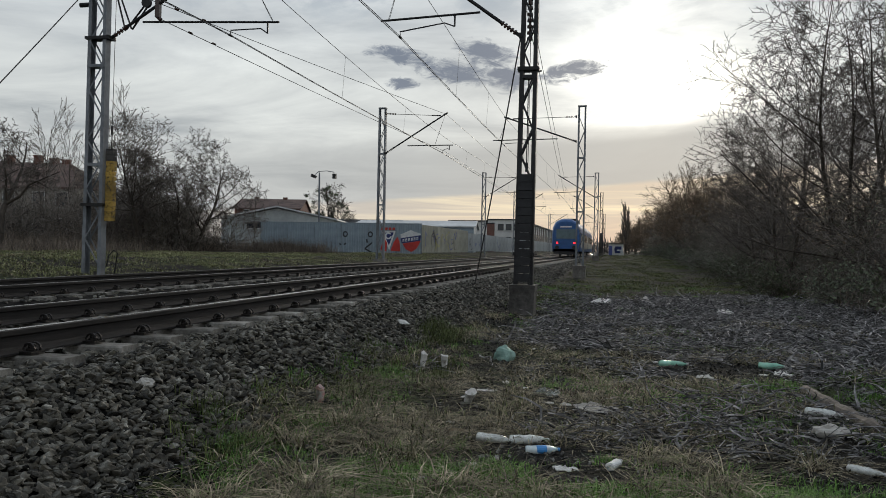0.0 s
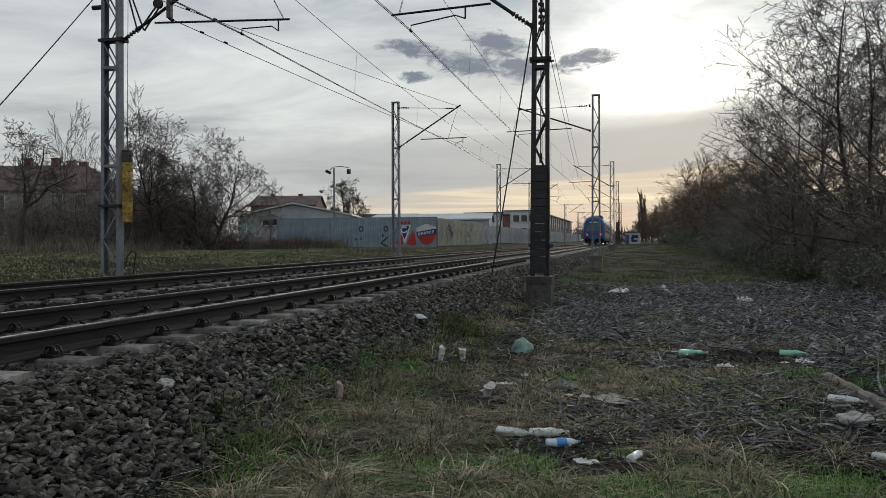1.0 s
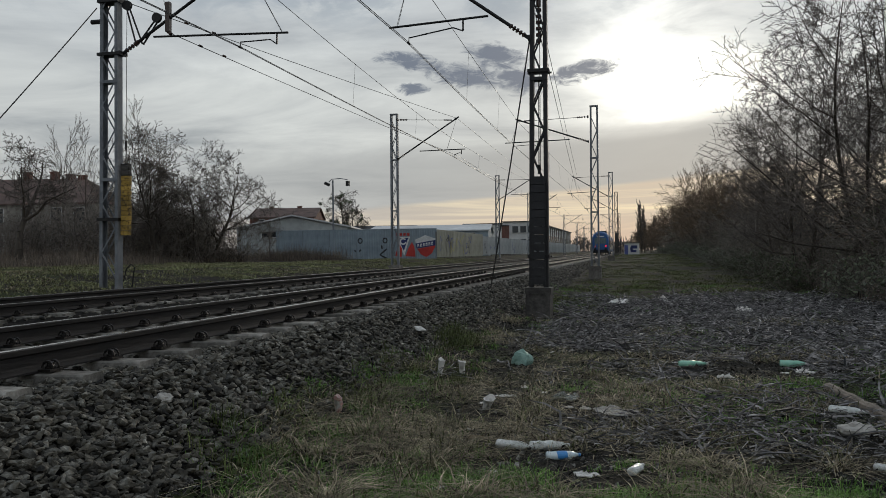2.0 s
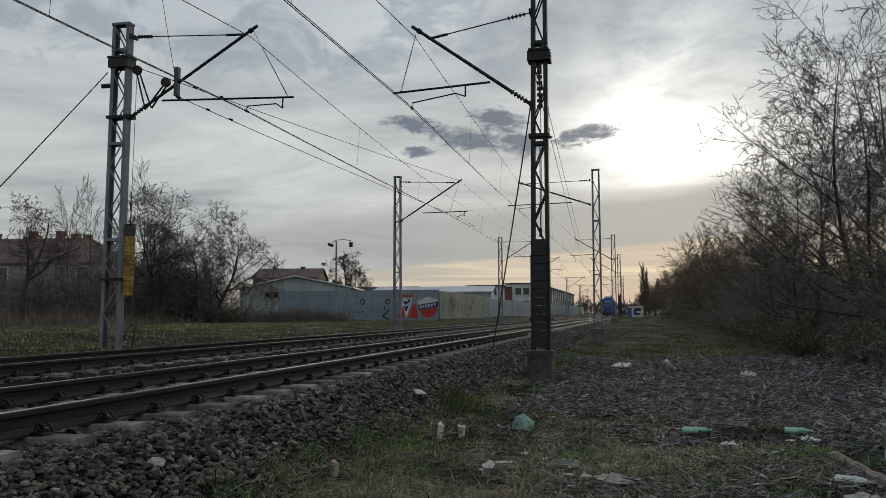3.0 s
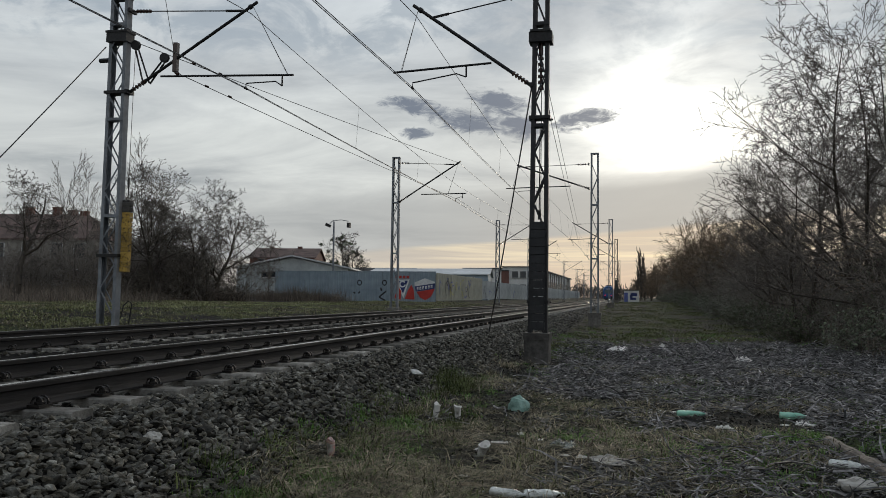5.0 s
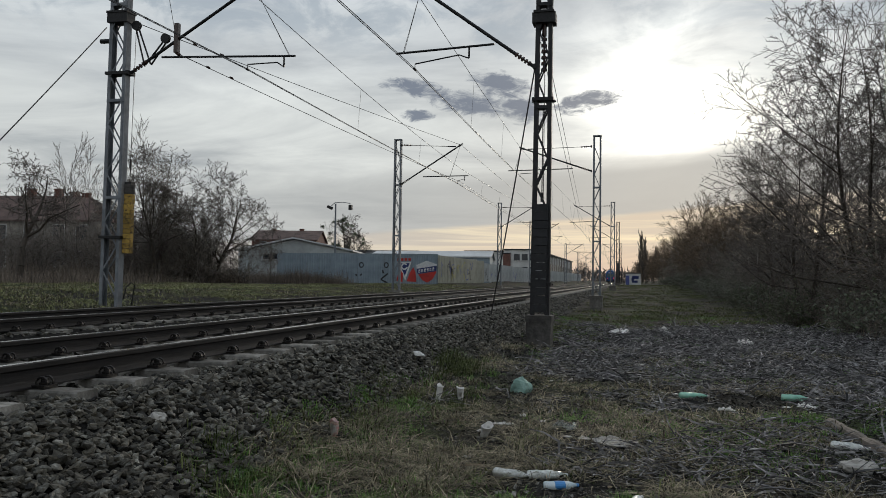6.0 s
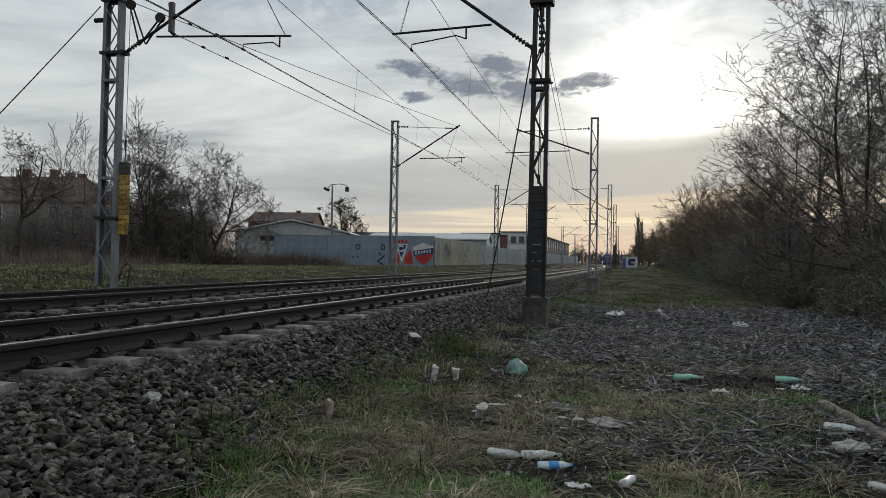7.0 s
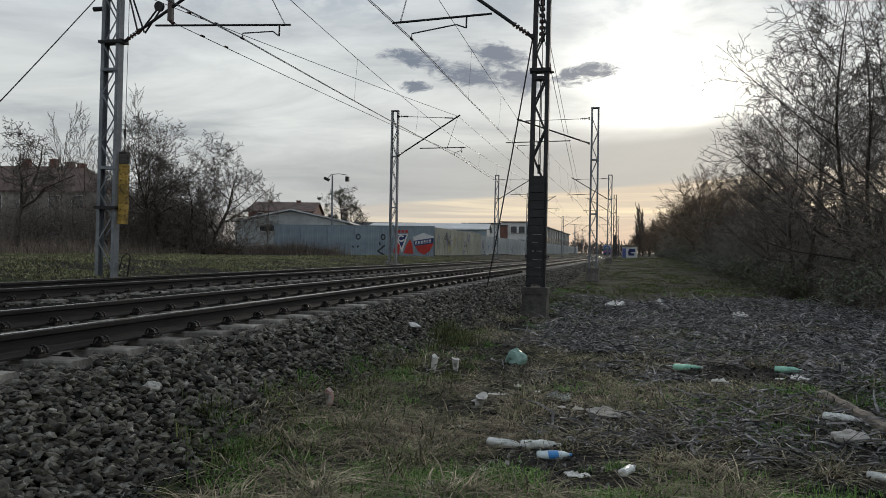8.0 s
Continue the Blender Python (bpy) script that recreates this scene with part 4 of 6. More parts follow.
def graffiti(t):
    """Two sprayed emblems and two small tags, as flat layers of paint on the sheet."""
    def flat(name, pts, y, mat, label=""):
        part(name, Shape().add([(x, y, z) for x, z in pts], [tuple(range(len(pts)))]), mat, t, label)

    L = (FENCE_B - FENCE_A).length
    # shield in white, navy and red
    cx = L - 0.98
    sh = [(-0.86, 2.62), (0.0, 3.0), (0.86, 2.70), (0.82, 2.0), (0.52, 1.45), (0.07, 1.15), (-0.38, 1.38), (-0.76, 1.95)]

    def clip(lo, hi):
        out = []
        m = len(sh)
        pts = []
        for i in range(m):
            a, b = Vector(sh[i]), Vector(sh[(i + 1) % m])
            for k in range(24):
                pts.append(a.lerp(b, k / 24))
        for p in pts:
            q = p.y - p.x * 0.16
            q2 = min(hi, max(lo, q))
            if abs(q2 - q) < 1e-6:
                out.append((cx + p.x, p.y))
        return out

    flat("emblem_field", clip(2.44, 9), -0.040, M["white"], "white top of a sprayed shield")
    flat("emblem_field", clip(1.98, 2.45), -0.041, M["navy"], "navy band of a sprayed shield")
    flat("emblem_field", clip(0, 1.99), -0.042, M["red"], "red foot of a sprayed shield")
    for k in range(6):
        x = cx - 0.60 + k * 0.235
        z = 2.21 + (x - cx) * 0.16
        flat("emblem_bar", [(x - 0.07, z - 0.13), (x + 0.07, z - 0.11), (x + 0.07, z + 0.15), (x - 0.07, z + 0.13)], -0.046, M["white"])
        flat("emblem_bar", [(x - 0.02, z - 0.08), (x + 0.05, z - 0.07), (x + 0.05, z + 0.01), (x - 0.02, z + 0.0)], -0.049, M["navy"])
    # pointed red mark with a ring
    cx = L - 2.85
    flat("emblem_field", [(cx - 0.62, 2.85), (cx + 0.60, 2.9), (cx + 0.08, 1.3)], -0.040, M["white"], "white pointed sprayed emblem")
    flat("emblem_field", [(cx - 0.44, 2.75), (cx + 0.44, 2.8), (cx + 0.05, 1.7)], -0.043, M["navy"])
    flat("emblem_field", [(cx + 0.2, 1.25), (cx + 1.02, 1.2), (cx + 0.95, 2.0), (cx + 0.75, 2.45), (cx + 0.45, 1.95)], -0.045, M["red"], "red sprayed patch")
    flat("emblem_field", [(cx - 0.7, 1.3), (cx - 0.15, 1.2), (cx - 0.1, 1.9), (cx - 0.35, 2.3)], -0.045, M["red"], "red sprayed patch")
    ring = [(0.29 * math.cos(a), 0.29 * math.sin(a)) for a in np.linspace(0.6, 6.1, 14)]
    for (a, b), (c, e) in zip(ring, ring[1:]):
        flat("emblem_bar", [(cx + a, 2.5 + b), (cx + c, 2.5 + e), (cx + c * 0.6, 2.5 + e * 0.6), (cx + a * 0.6, 2.5 + b * 0.6)], -0.047, M["white"])
    for k in range(4):
        flat("emblem_bar", [(cx - 0.6 + k * 0.31, 2.98), (cx - 0.38 + k * 0.31, 2.98), (cx - 0.38 + k * 0.31, 3.2), (cx - 0.6 + k * 0.31, 3.2)], -0.047, M["red"])
    for x in (7.1, 9.2):
        for a in np.linspace(0, 5.5, 8):
            b = a + 0.8
            r0, r1 = 0.22, 0.13
            flat("tag_stroke", [(x + r0 * math.cos(a), 2.6 + 1.2 * r0 * math.sin(a)), (x + r0 * math.cos(b), 2.6 + 1.2 * r0 * math.sin(b)), (x + r1 * math.cos(b), 2.6 + 1.2 * r1 * math.sin(b)), (x + r1 * math.cos(a), 2.6 + 1.2 * r1 * math.sin(a))], -0.04, M["black"])
    for a, b in (((8.9, 2.2), (8.95, 1.9)), ((9.35, 1.9), (8.75, 1.4)), ((8.75, 1.4), (9.3, 1.1)), ((6.6, 1.8), (6.75, 1.7)), ((7.0, 1.7), (7.15, 1.85))):
        a, b = Vector((a[0], 0, a[1])), Vector((b[0], 0, b[1]))
        w = (b - a).normalized().cross(Vector((0, 1, 0))) * 0.06
        flat("tag_stroke", [((a - w).x, (a - w).z), ((b - w).x, (b - w).z), ((b + w).x, (b + w).z), ((a + w).x, (a + w).z)], -0.04, M["black"])


build_fences()


# ---------------- buildings ----------------
def window(parent, x, z, w, h, y, wall_side=-1):
    """A framed pane on a wall that faces -y, in its parent's space."""
    wd = part("window", Shape().box((x, y + 0.02, z), (w + 0.16, 0.10, h + 0.16)), M["plaster_white"], parent)
    part("pane", Shape().box((x, y - 0.035, z), (w, 0.03, h)), M["glass"], wd)
    part("sill", Shape().box((x, y - 0.06, z - h / 2 - 0.1), (w + 0.2, 0.14, 0.05)), M["concrete"], wd)


def hall(label, at, rz, w, depth, wall_h, ridge_h, wall_mat, roof_mat, base, wins=(), chimneys=(), ridge_along="x", over=0.3, name="house", category="house", hip=0.0):
    t = thing(name, label, category, (at[0], at[1], base), rz)
    s = Shape()
    s.box((w / 2, depth / 2, wall_h / 2 - 0.4), (w, depth, wall_h + 0.8))
    if ridge_along == "y":
        for y in (0.0, depth):
            s.add([(0, y, wall_h - 0.01), (w, y, wall_h - 0.01), (w / 2, y, ridge_h - 0.1)], [(0, 1, 2) if y == 0 else (2, 1, 0)])
    elif not hip:
        for x in (0.0, w):
            s.add([(x, 0, wall_h - 0.01), (x, depth, wall_h - 0.01), (x, depth / 2, ridge_h - 0.1)], [(2, 1, 0) if x == 0 else (0, 1, 2)])
    part("wall", s, wall_mat, t)
    r = Shape()
    e = over
    if ridge_along == "y":
        a, b = -e, depth + e
        zl = wall_h - e * (ridge_h - wall_h) / (w / 2)
        for sgn, x0, x1 in ((1, -e, w / 2), (-1, w + e, w / 2)):
            vs = [(x0, a, zl), (x0, b, zl), (x1, b, ridge_h), (x1, a, ridge_h)]
            vs += [(x, y, z + 0.16) for x, y, z in vs]
            r.add(vs, [(0, 1, 2, 3), (7, 6, 5, 4), (0, 4, 5, 1), (1, 5, 6, 2), (2, 6, 7, 3), (3, 7, 4, 0)])
    else:
        zl = wall_h - e * (ridge_h - wall_h) / (depth / 2)
        for y0, y1 in ((-e, depth / 2), (depth + e, depth / 2)):
            vs = [(-e, y0, zl), (w + e, y0, zl), (w + e - hip, y1, ridge_h), (-e + hip, y1, ridge_h)]
            vs += [(x, y, z + 0.16) for x, y, z in vs]
            r.add(vs, [(3, 2, 1, 0), (4, 5, 6, 7), (0, 1, 5, 4), (1, 2, 6, 5), (2, 3, 7, 6), (3, 0, 4, 7)])
        if hip:
            for x0, x1 in ((-e, -e + hip), (w + e, w + e - hip)):
                vs = [(x0, -e, zl + 0.16), (x0, depth + e, zl + 0.16), (x1, depth / 2, ridge_h + 0.16)]
                r.add(vs, [(0, 1, 2), (2, 1, 0)])
    roof = part("roof", r, roof_mat, t)
    for x, y, hh in chimneys:
        c = Shape().box((x, y, ridge_h + hh / 2 - 0.6), (0.7, 0.6, hh + 1.2))
        c.box((x, y, ridge_h + hh), (0.82, 0.72, 0.12))
        part("chimney", c, M["brick_red"], roof)
    for x, z, ww, wh in wins:
        window(t, x, z, ww, wh, 0.0)
    return t


def build_buildings():
    # tiled house behind the trees
    hall("old plastered house with a red tile roof and brick chimneys", (-66, 60.8), 12, 17.0, 9, 5.4, 8.0, M["plaster"], M["roof_tile"], 1.4,
         [(x, z, 1.0, 1.4) for x in (2.2, 5.0, 7.8, 10.6, 13.4, 15.6) for z in (1.7, 4.2)], [(1.4, 4.5, 0.7), (4.4, 4.5, 0.6), (8.2, 4.5, 0.8), (11.0, 4.5, 0.8), (12.6, 4.5, 0.5), (13.8, 4.5, 0.4)], hip=3.2)
    # gabled workshop behind the fence
    hall("low workshop with pale walls and a broad metal gable roof", (-41.2, 76.8), 13, 12.0, 30, 3.3, 4.55, M["fence_pale"], M["roof_metal"], 1.15, ridge_along="y", over=0.4, name="workshop", category="workshop",
         wins=[(4.0, 2.6, 2.6, 0.6)])
    # flat-roofed depot hall
    t = hall("long flat-roofed depot hall with a pale roof edge", (-36, 104.8), 8, 17, 16, 3.45, 4.45, M["fence_blue"], M["roof_metal"], 1.1, name="depot_hall", category="hall",
             wins=[(x, 2.7, 2.2, 0.8) for x in (2, 5, 8, 11, 14)])
    # two-storey office
    hall("two-storey flat-roofed grey office with a red brick bay", (-23.6, 147.5), 6, 6.2, 14, 6.1, 6.35, M["plaster_white"], M["mast_dark"], 1.1, name="office_block", category="office",
         wins=[(x, z, 1.1, 1.2) for x in (2.4, 3.9, 5.3) for z in (2.2, 4.7)])
    t = hall("red brick stair bay with pale trim", (-23.7, 146.8), 6, 1.4, 3, 5.3, 5.5, M["brick_red"], M["mast_dark"], 1.1, name="brick_bay", category="building", over=0.05)
    # long pale warehouse along the line
    t = thing("warehouse", "long pale warehouse with upright wall ribs and a thin roof edge", "warehouse", (-20, 172, 1.1), 90)
    part("wall", Shape().box((50, 8, 3.1), (100, 16, 7.0)), M["plaster_white"], t)
    part("roof", Shape().box((50, 8, 6.75), (101, 17, 0.28)), M["mast_dark"], t)
    for k in range(18):
        part("wall_rib", Shape().box((2 + k * 5.6, -0.12, 3.2), (0.5, 0.25, 6.6)), M["plaster"], t)
        if k < 17:
            window(t, 4.8 + k * 5.6, 3.6, 2.4, 1.6, 0.0)
    # roofs beyond
    hall("distant pale house with a low dark roof", (-66.5, 130), 12, 9, 10, 7.4, 8.4, M["plaster"], M["mast_dark"], 1.4, [(x, z, 1.0, 1.3) for x in (2, 4.5, 7) for z in (5.5,)], [(3, 5, 0.6), (8, 5, 0.5)])
    hall("distant house with red walls and a dark roof", (-63, 122), 14, 11, 12, 6.6, 8.4, M["brick_red"], M["roof_tile"], 1.4, [(2.0, 5.6, 1.0, 1.4), (4.0, 5.6, 1.0, 1.4), (6.4, 5.6, 1.0, 1.4)], [(2.5, 6, 0.4), (7.5, 6, 0.4)])
    hall("distant low shed with a dark roof", (-47, 116), 12, 14, 10, 3.5, 4.6, M["plaster"], M["mast_dark"], 1.4, over=0.4, name="shed", category="shed")
    # floodlight
    t = thing("floodlight_mast", "tall grey floodlight mast with two drooping lamps", "floodlight", (-29.5, 75.2, 1.15))
    part("pole", Shape().tube((0, 0, -0.2), (0, 0, 7.95), 0.12, 0.085, 8), M["mast"], t)
    part("arm", Shape().path([(-0.45, 0, 7.75), (-0.1, 0, 8.05), (0.8, 0, 8.1), (1.6, 0, 7.95)], 0.04), M["mast"], t)
    part("lamp", Shape().box((-0.62, 0, 7.58), (0.5, 0.4, 0.28), (0, 25, 0)), M["fitting"], t)
    part("lamp", Shape().box((1.62, 0, 7.55), (0.3, 0.4, 0.5)), M["fitting"], t)
    # lineside hut
    t = thing("lineside_hut", "small white lineside hut with a dark sprayed front", "hut", (0.20, 121.0, 0.82))
    t.scale = (0.95, 0.95, 0.95)
    part("wall", Shape().box((0, 0.8, 0.85), (2.3, 1.6, 1.9)), M["plaster_white"], t)
    part("roof", Shape().box((0, 0.8, 1.86), (2.6, 1.9, 0.14)), M["concrete"], t)
    part("door", Shape().box((-0.85, -0.02, 0.7), (0.55, 0.06, 1.6)), M["violet"], t)
    s = Shape().box((0.35, -0.02, 1.2), (1.0, 0.05, 0.5)).box((0.25, -0.02, 0.55), (0.9, 0.05, 0.35)).box((-0.05, -0.02, 0.9), (0.4, 0.05, 0.5))
    part("graffiti_tag", s, M["navy"], t, "dark blue sprayed letters, unreadable")


build_buildings()

# ---------------- bare trees and shrubs ----------------
def grow(seed, height, radius, levels, spread, kids, up=0.25, droop=0.0, wander=0.22, first=0.3, sides=(6, 4, 3, 3, 3), rmin=0.006, shrink=0.62, lens=(0.62,), stems=1, stem_spread=0.3):
    """A bare tree: trunk and limbs in one shape, twigs in another."""
    rnd = random.Random(seed)
    trunk, crown = Shape(), Shape()

    def limb(p, d, length, r, lvl):
        if lvl == levels:
            d = (d + Vector((rnd.uniform(-1, 1), rnd.uniform(-1, 1), rnd.uniform(-1, 1))) * 0.15).normalized()
            crown.spike(p, p + d * length, max(r, rmin))
            return
        n = (7, 4, 2, 2, 2)[lvl]
        seg = length / n
        pts = [(p.copy(), r)]
        for k in range(n):
            d = (d + Vector((rnd.uniform(-1, 1), rnd.uniform(-1, 1), rnd.uniform(-1, 1))) * wander * (1.0, 0.9, 0.8, 0.7, 0.7)[lvl] + Vector((0, 0, up * (1.0, 0.8, 0.35, 0.1, 0.1)[lvl] - droop * lvl))).normalized()
            d = (d * 1.0).normalized()
            p = p + d * seg
            r2 = r * (1 - 0.75 * (k + 1) / n) if lvl else r * (1 - 0.93 * (k + 1) / n)
            pts.append((p.copy(), max(r2, rmin)))
        sh = trunk if lvl < 2 else crown
        for (a, ra), (b, rb) in zip(pts, pts[1:]):
            sh.tube(a, b, ra, rb, sides[min(lvl, len(sides) - 1)], caps=False)
        if lvl >= levels:
            return
        for k in range(kids[lvl]):
            u = first + (1 - first) * (k + rnd.random()) / kids[lvl] if lvl == 0 else 0.18 + 0.82 * (k + rnd.random()) / kids[lvl]
            u = min(u, 0.999)
            i = int(u * n)
            f = u * n - i
            (a, ra), (b, rb) = pts[i], pts[i + 1]
            q = a.lerp(b, f)
            base = (b - a).normalized()
            side = base.orthogonal().normalized()
            side.rotate(Matrix.Rotation(rnd.uniform(0, 6.283), 3, base))
            ang = rnd.uniform(0.7, 1.25) * spread
            nd = (base * math.cos(ang) + side * math.sin(ang)).normalized()
            limb(q, nd, length * lens[min(lvl, len(lens) - 1)] * rnd.uniform(0.6, 1.15) * (1.15 - 0.55 * u), max(rmin, (ra + (rb - ra) * f) * shrink), lvl + 1)

    for k in range(stems):
        a = rnd.uniform(0, 6.283)
        tilt = rnd.uniform(0.1, 1.0) * stem_spread if stems > 1 else 0.03
        d = Vector((math.cos(a) * tilt, math.sin(a) * tilt, 1)).normalized()
        off = Vector((math.cos(a), math.sin(a), 0)) * rnd.uniform(0, 0.35 if stems > 1 else 0)
        limb(off + Vector((0, 0, -0.15)), d, height * rnd.uniform(0.75, 1.0) * 0.72, radius * rnd.uniform(0.6, 1.0), 0)
    return trunk, crown


def leaves(shape, pts, rnd, n, size, spread, mi=0):
    for _ in range(n):
        p = Vector(rnd.choice(pts)) + Vector((rnd.gauss(0, spread), rnd.gauss(0, spread), rnd.gauss(0, spread)))
        a = Vector((rnd.uniform(-1, 1), rnd.uniform(-1, 1), rnd.uniform(-1, 1))).normalized() * size * rnd.uniform(0.5, 1.2)
        b = a.orthogonal().normalized() * a.length * 0.5
        shape.add([p - a, p + b, p + a, p - b], [(0, 1, 2, 3)], mi)


def tree(name, label, category, gen, at, rz=0, leafy=None, group="", twig="twig"):
    trunk, crown = gen
    t = thing(name, label, category, at, rz, group)
    part("trunk", trunk, M["bark"], t, smooth=True)
    if crown.v:
        part("crown", crown, M[twig], t)
    if leafy:
        n, size, sp, mat, zmax = leafy
        rnd = random.Random(9)
        pts = [v for v in (crown.v or trunk.v) if v[2] < zmax]
        if pts:
            s = Shape()
            leaves(s, pts, rnd, n, size, sp)
            part("foliage", s, M[mat], t)
    return t


def put(ob, x, y, rz=0, k=1.0, dz=-0.05):
    m = pose(x, y, ground_z(x, y) + dz, 0, 0, rz)
    c = copy_thing(ob, m)
    c.scale = (k, k, k)
    return c


def build_trees():
    rnd = random.Random(21)
    gz = ground_z
    # tall young trees over the thicket on the open side
    tall = [tree("bare_tree", "tall leafless tree with fine spreading branches over the thicket", "tree",
                 grow(s, h, 0.12, 4, 0.95, (13, 8, 6, 5), 0.05, 0.0, 0.15, 0.10, (6, 4, 3, 3, 3), rmin=0.0085, lens=(0.50, 0.52, 0.55, 0.6), stems=st, stem_spread=sp), (x, y, gz(x, y)), r, group="lineside trees")
            for s, h, x, y, r, st, sp in ((3, 15.5, 7.3, 28.0, 0, 3, 0.22), (2, 14.5, 8.6, 24.5, 70, 3, 0.26), (5, 13.0, 6.9, 35.0, 140, 3, 0.30))]
    for i, (x, y, k) in enumerate([(7.2, 43.0, 0.72), (8.9, 20.0, 0.62), (8.6, 52, 0.66), (10.0, 62, 0.70), (11.8, 37, 1.0)]):
        put(tall[i % 3], x, y, i * 67, k)
    # thicket
    th = []
    for s in range(4):
        g = grow(40 + s, 5.0, 0.028, 3, 0.85, (6, 6, 5), 0.04, 0.03, 0.24, 0.05, (3, 3, 3, 3), rmin=0.006, lens=(0.56,), stems=8, stem_spread=0.7)
        th.append(tree("thicket_shrub", "dense dark leafless shrub with tangled twigs and withered leaves", "shrub", g, (7.6, 20.0 + s * 2.6, 0.1), s * 80,
                       (700, 0.05, 0.12, "deadleaf" if s % 2 else "leaf", 3.0), "trackside thicket", "twig_pale"))
    y, i = 16.0, 0
    while y < 190:
        for x0 in (7.3, 9.0, 11.2):
            x = x0 + rnd.uniform(-0.7, 0.9)
            k = rnd.uniform(0.5, 1.05) * (0.85 if x0 < 8 else 1.1)
            if y > 45 and x0 > 8:
                k *= 1.0 + min(0.7, (y - 45) / 60)
            put(th[i % 4], x, y + rnd.uniform(-0.9, 0.9), rnd.uniform(0, 360), k)
            i += 1
        y += 2.2 * (1 + max(0, y - 30) / 28)
    low = []
    for s in range(2):
        g = grow(70 + s, 1.9, 0.013, 2, 0.9, (8, 6), 0.02, 0.05, 0.35, 0.05, (3, 3, 3), lens=(0.6,), stems=16, stem_spread=1.1)
        low.append(tree("bramble_bush", "low tangled bramble with some dark leaves at the thicket's edge", "shrub", g, (6.6, 21 + s * 3.0, 0.0), 0, (900, 0.06, 0.14, "leaf", 1.7), "brambles", "twig_pale"))
    for k in range(34):
        put(low[k % 2], 6.1 + rnd.uniform(-0.7, 0.8), 16.5 + k * 1.9 * (1 + k / 28), rnd.uniform(0, 360), rnd.uniform(0.55, 1.25))
    # trees further down the line, sunlight put into their twig colour, and the poplars
    warm = tree("bare_tree", "leafless tree with low sunlight tinted into its reddish twigs", "tree", grow(90, 10.5, 0.10, 3, 0.8, (14, 10, 8), 0.05, 0, 0.18, 0.12, (5, 4, 3, 3), rmin=0.013, stems=3, stem_spread=0.4), (8.4, 78, gz(8.4, 78)), 0, twig="twig_warm", group="far lineside trees")
    for k, (x, y, s) in enumerate([(7.6, 88, 1.0), (9.5, 97, 1.05), (7.8, 108, 0.9), (10, 70, 0.95), (8, 122, 0.95), (9, 136, 1.0), (7.5, 150, 0.95), (8.5, 165, 1.0), (6.5, 180, 0.95), (5.5, 205, 0.9), (3.5, 230, 0.85), (7, 215, 1.1), (1.5, 270, 0.8), (4.6, 186, 0.6), (5.6, 176, 0.65), (3.9, 206, 0.7)]):
        put(warm, x, y, k * 50, s)
    pop = tree("poplar", "slim leafless poplar in the distance", "tree", grow(95, 15, 0.16, 3, 0.32, (44, 10, 6), 0.25, 0, 0.1, 0.06, (5, 3, 3), rmin=0.035, lens=(0.30, 0.4)), (2.4, 190, 0.7), 0, group="poplars")
    for k, (x, y, s) in enumerate([(3.3, 196, 0.92), (1.6, 214, 0.72), (4.6, 192, 0.7)]):
        put(pop, x, y, k * 40, s)
    # beyond the second line
    fruit = tree("old_fruit_tree", "gnarled leafless fruit tree with a crooked dark trunk", "tree", grow(104, 10.0, 0.30, 4, 1.1, (11, 8, 6, 5), 0.0, 0.0, 0.34, 0.36, rmin=0.011, shrink=0.7, lens=(0.55, 0.52, 0.55, 0.55)), (-30.7, 34.0, gz(-30.7, 34)), 290, group="garden trees")
    big = tree("bare_tree", "broad round leafless tree with many fine twigs", "tree", grow(111, 10.6, 0.16, 4, 1.05, (11, 8, 6, 5), 0.02, 0, 0.24, 0.25, rmin=0.011, shrink=0.7, lens=(0.60, 0.56, 0.55, 0.55), stems=3, stem_spread=0.42), (-27.2, 41.0, gz(-27.2, 41)), 0, twig="twig", group="garden trees")
    put(big, -24.6, 42.0, 120, 0.9)
    put(big, -29.0, 45.0, 220, 0.75)
    slim = tree("bare_tree", "slender upright leafless tree", "tree", grow(120, 12.0, 0.09, 3, 0.55, (20, 9, 6), 0.10, 0, 0.13, 0.10, (5, 3, 3, 3), rmin=0.010, lens=(0.42,)), (-30.4, 43.5, gz(-30.4, 43.5)), 0, twig="twig_pale", group="garden trees")
    put(slim, -42.0, 51.5, 90, 1.1)
    put(slim, -40.2, 51.0, 10, 1.0)
    put(slim, -25.6, 52.5, 30, 0.5)
    put(slim, -36.5, 50, 200, 0.7)
    put(fruit, -36.8, 36.0, 60, 0.9)
    left = []
    for s in range(3):
        g = grow(150 + s, 4.6, 0.03, 3, 0.9, (7, 6, 5), 0.03, 0.02, 0.24, 0.05, (3, 3, 3, 3), rmin=0.009, lens=(0.56,), stems=7, stem_spread=0.6)
        left.append(tree("hedge_shrub", "leafless brown shrub in a tangled hedge", "shrub", g, (-25 - s * 2.2, 42.5, gz(-25, 42)), s * 70, (120, 0.06, 0.12, "deadleaf", 2.0), "hedge beyond the tracks", "twig_pale"))
    for k in range(17):
        x = rnd.uniform(-30.5, -21.6)
        put(left[k % 3], x, 42.0 + (x + 30) * 0.2 + rnd.uniform(-1.2, 2.5), rnd.uniform(0, 360), rnd.uniform(0.7, 1.15))
    for k in range(36):
        put(left[k % 3], rnd.uniform(-54, -31), rnd.uniform(42, 54), rnd.uniform(0, 360), rnd.uniform(0.8, 1.4))
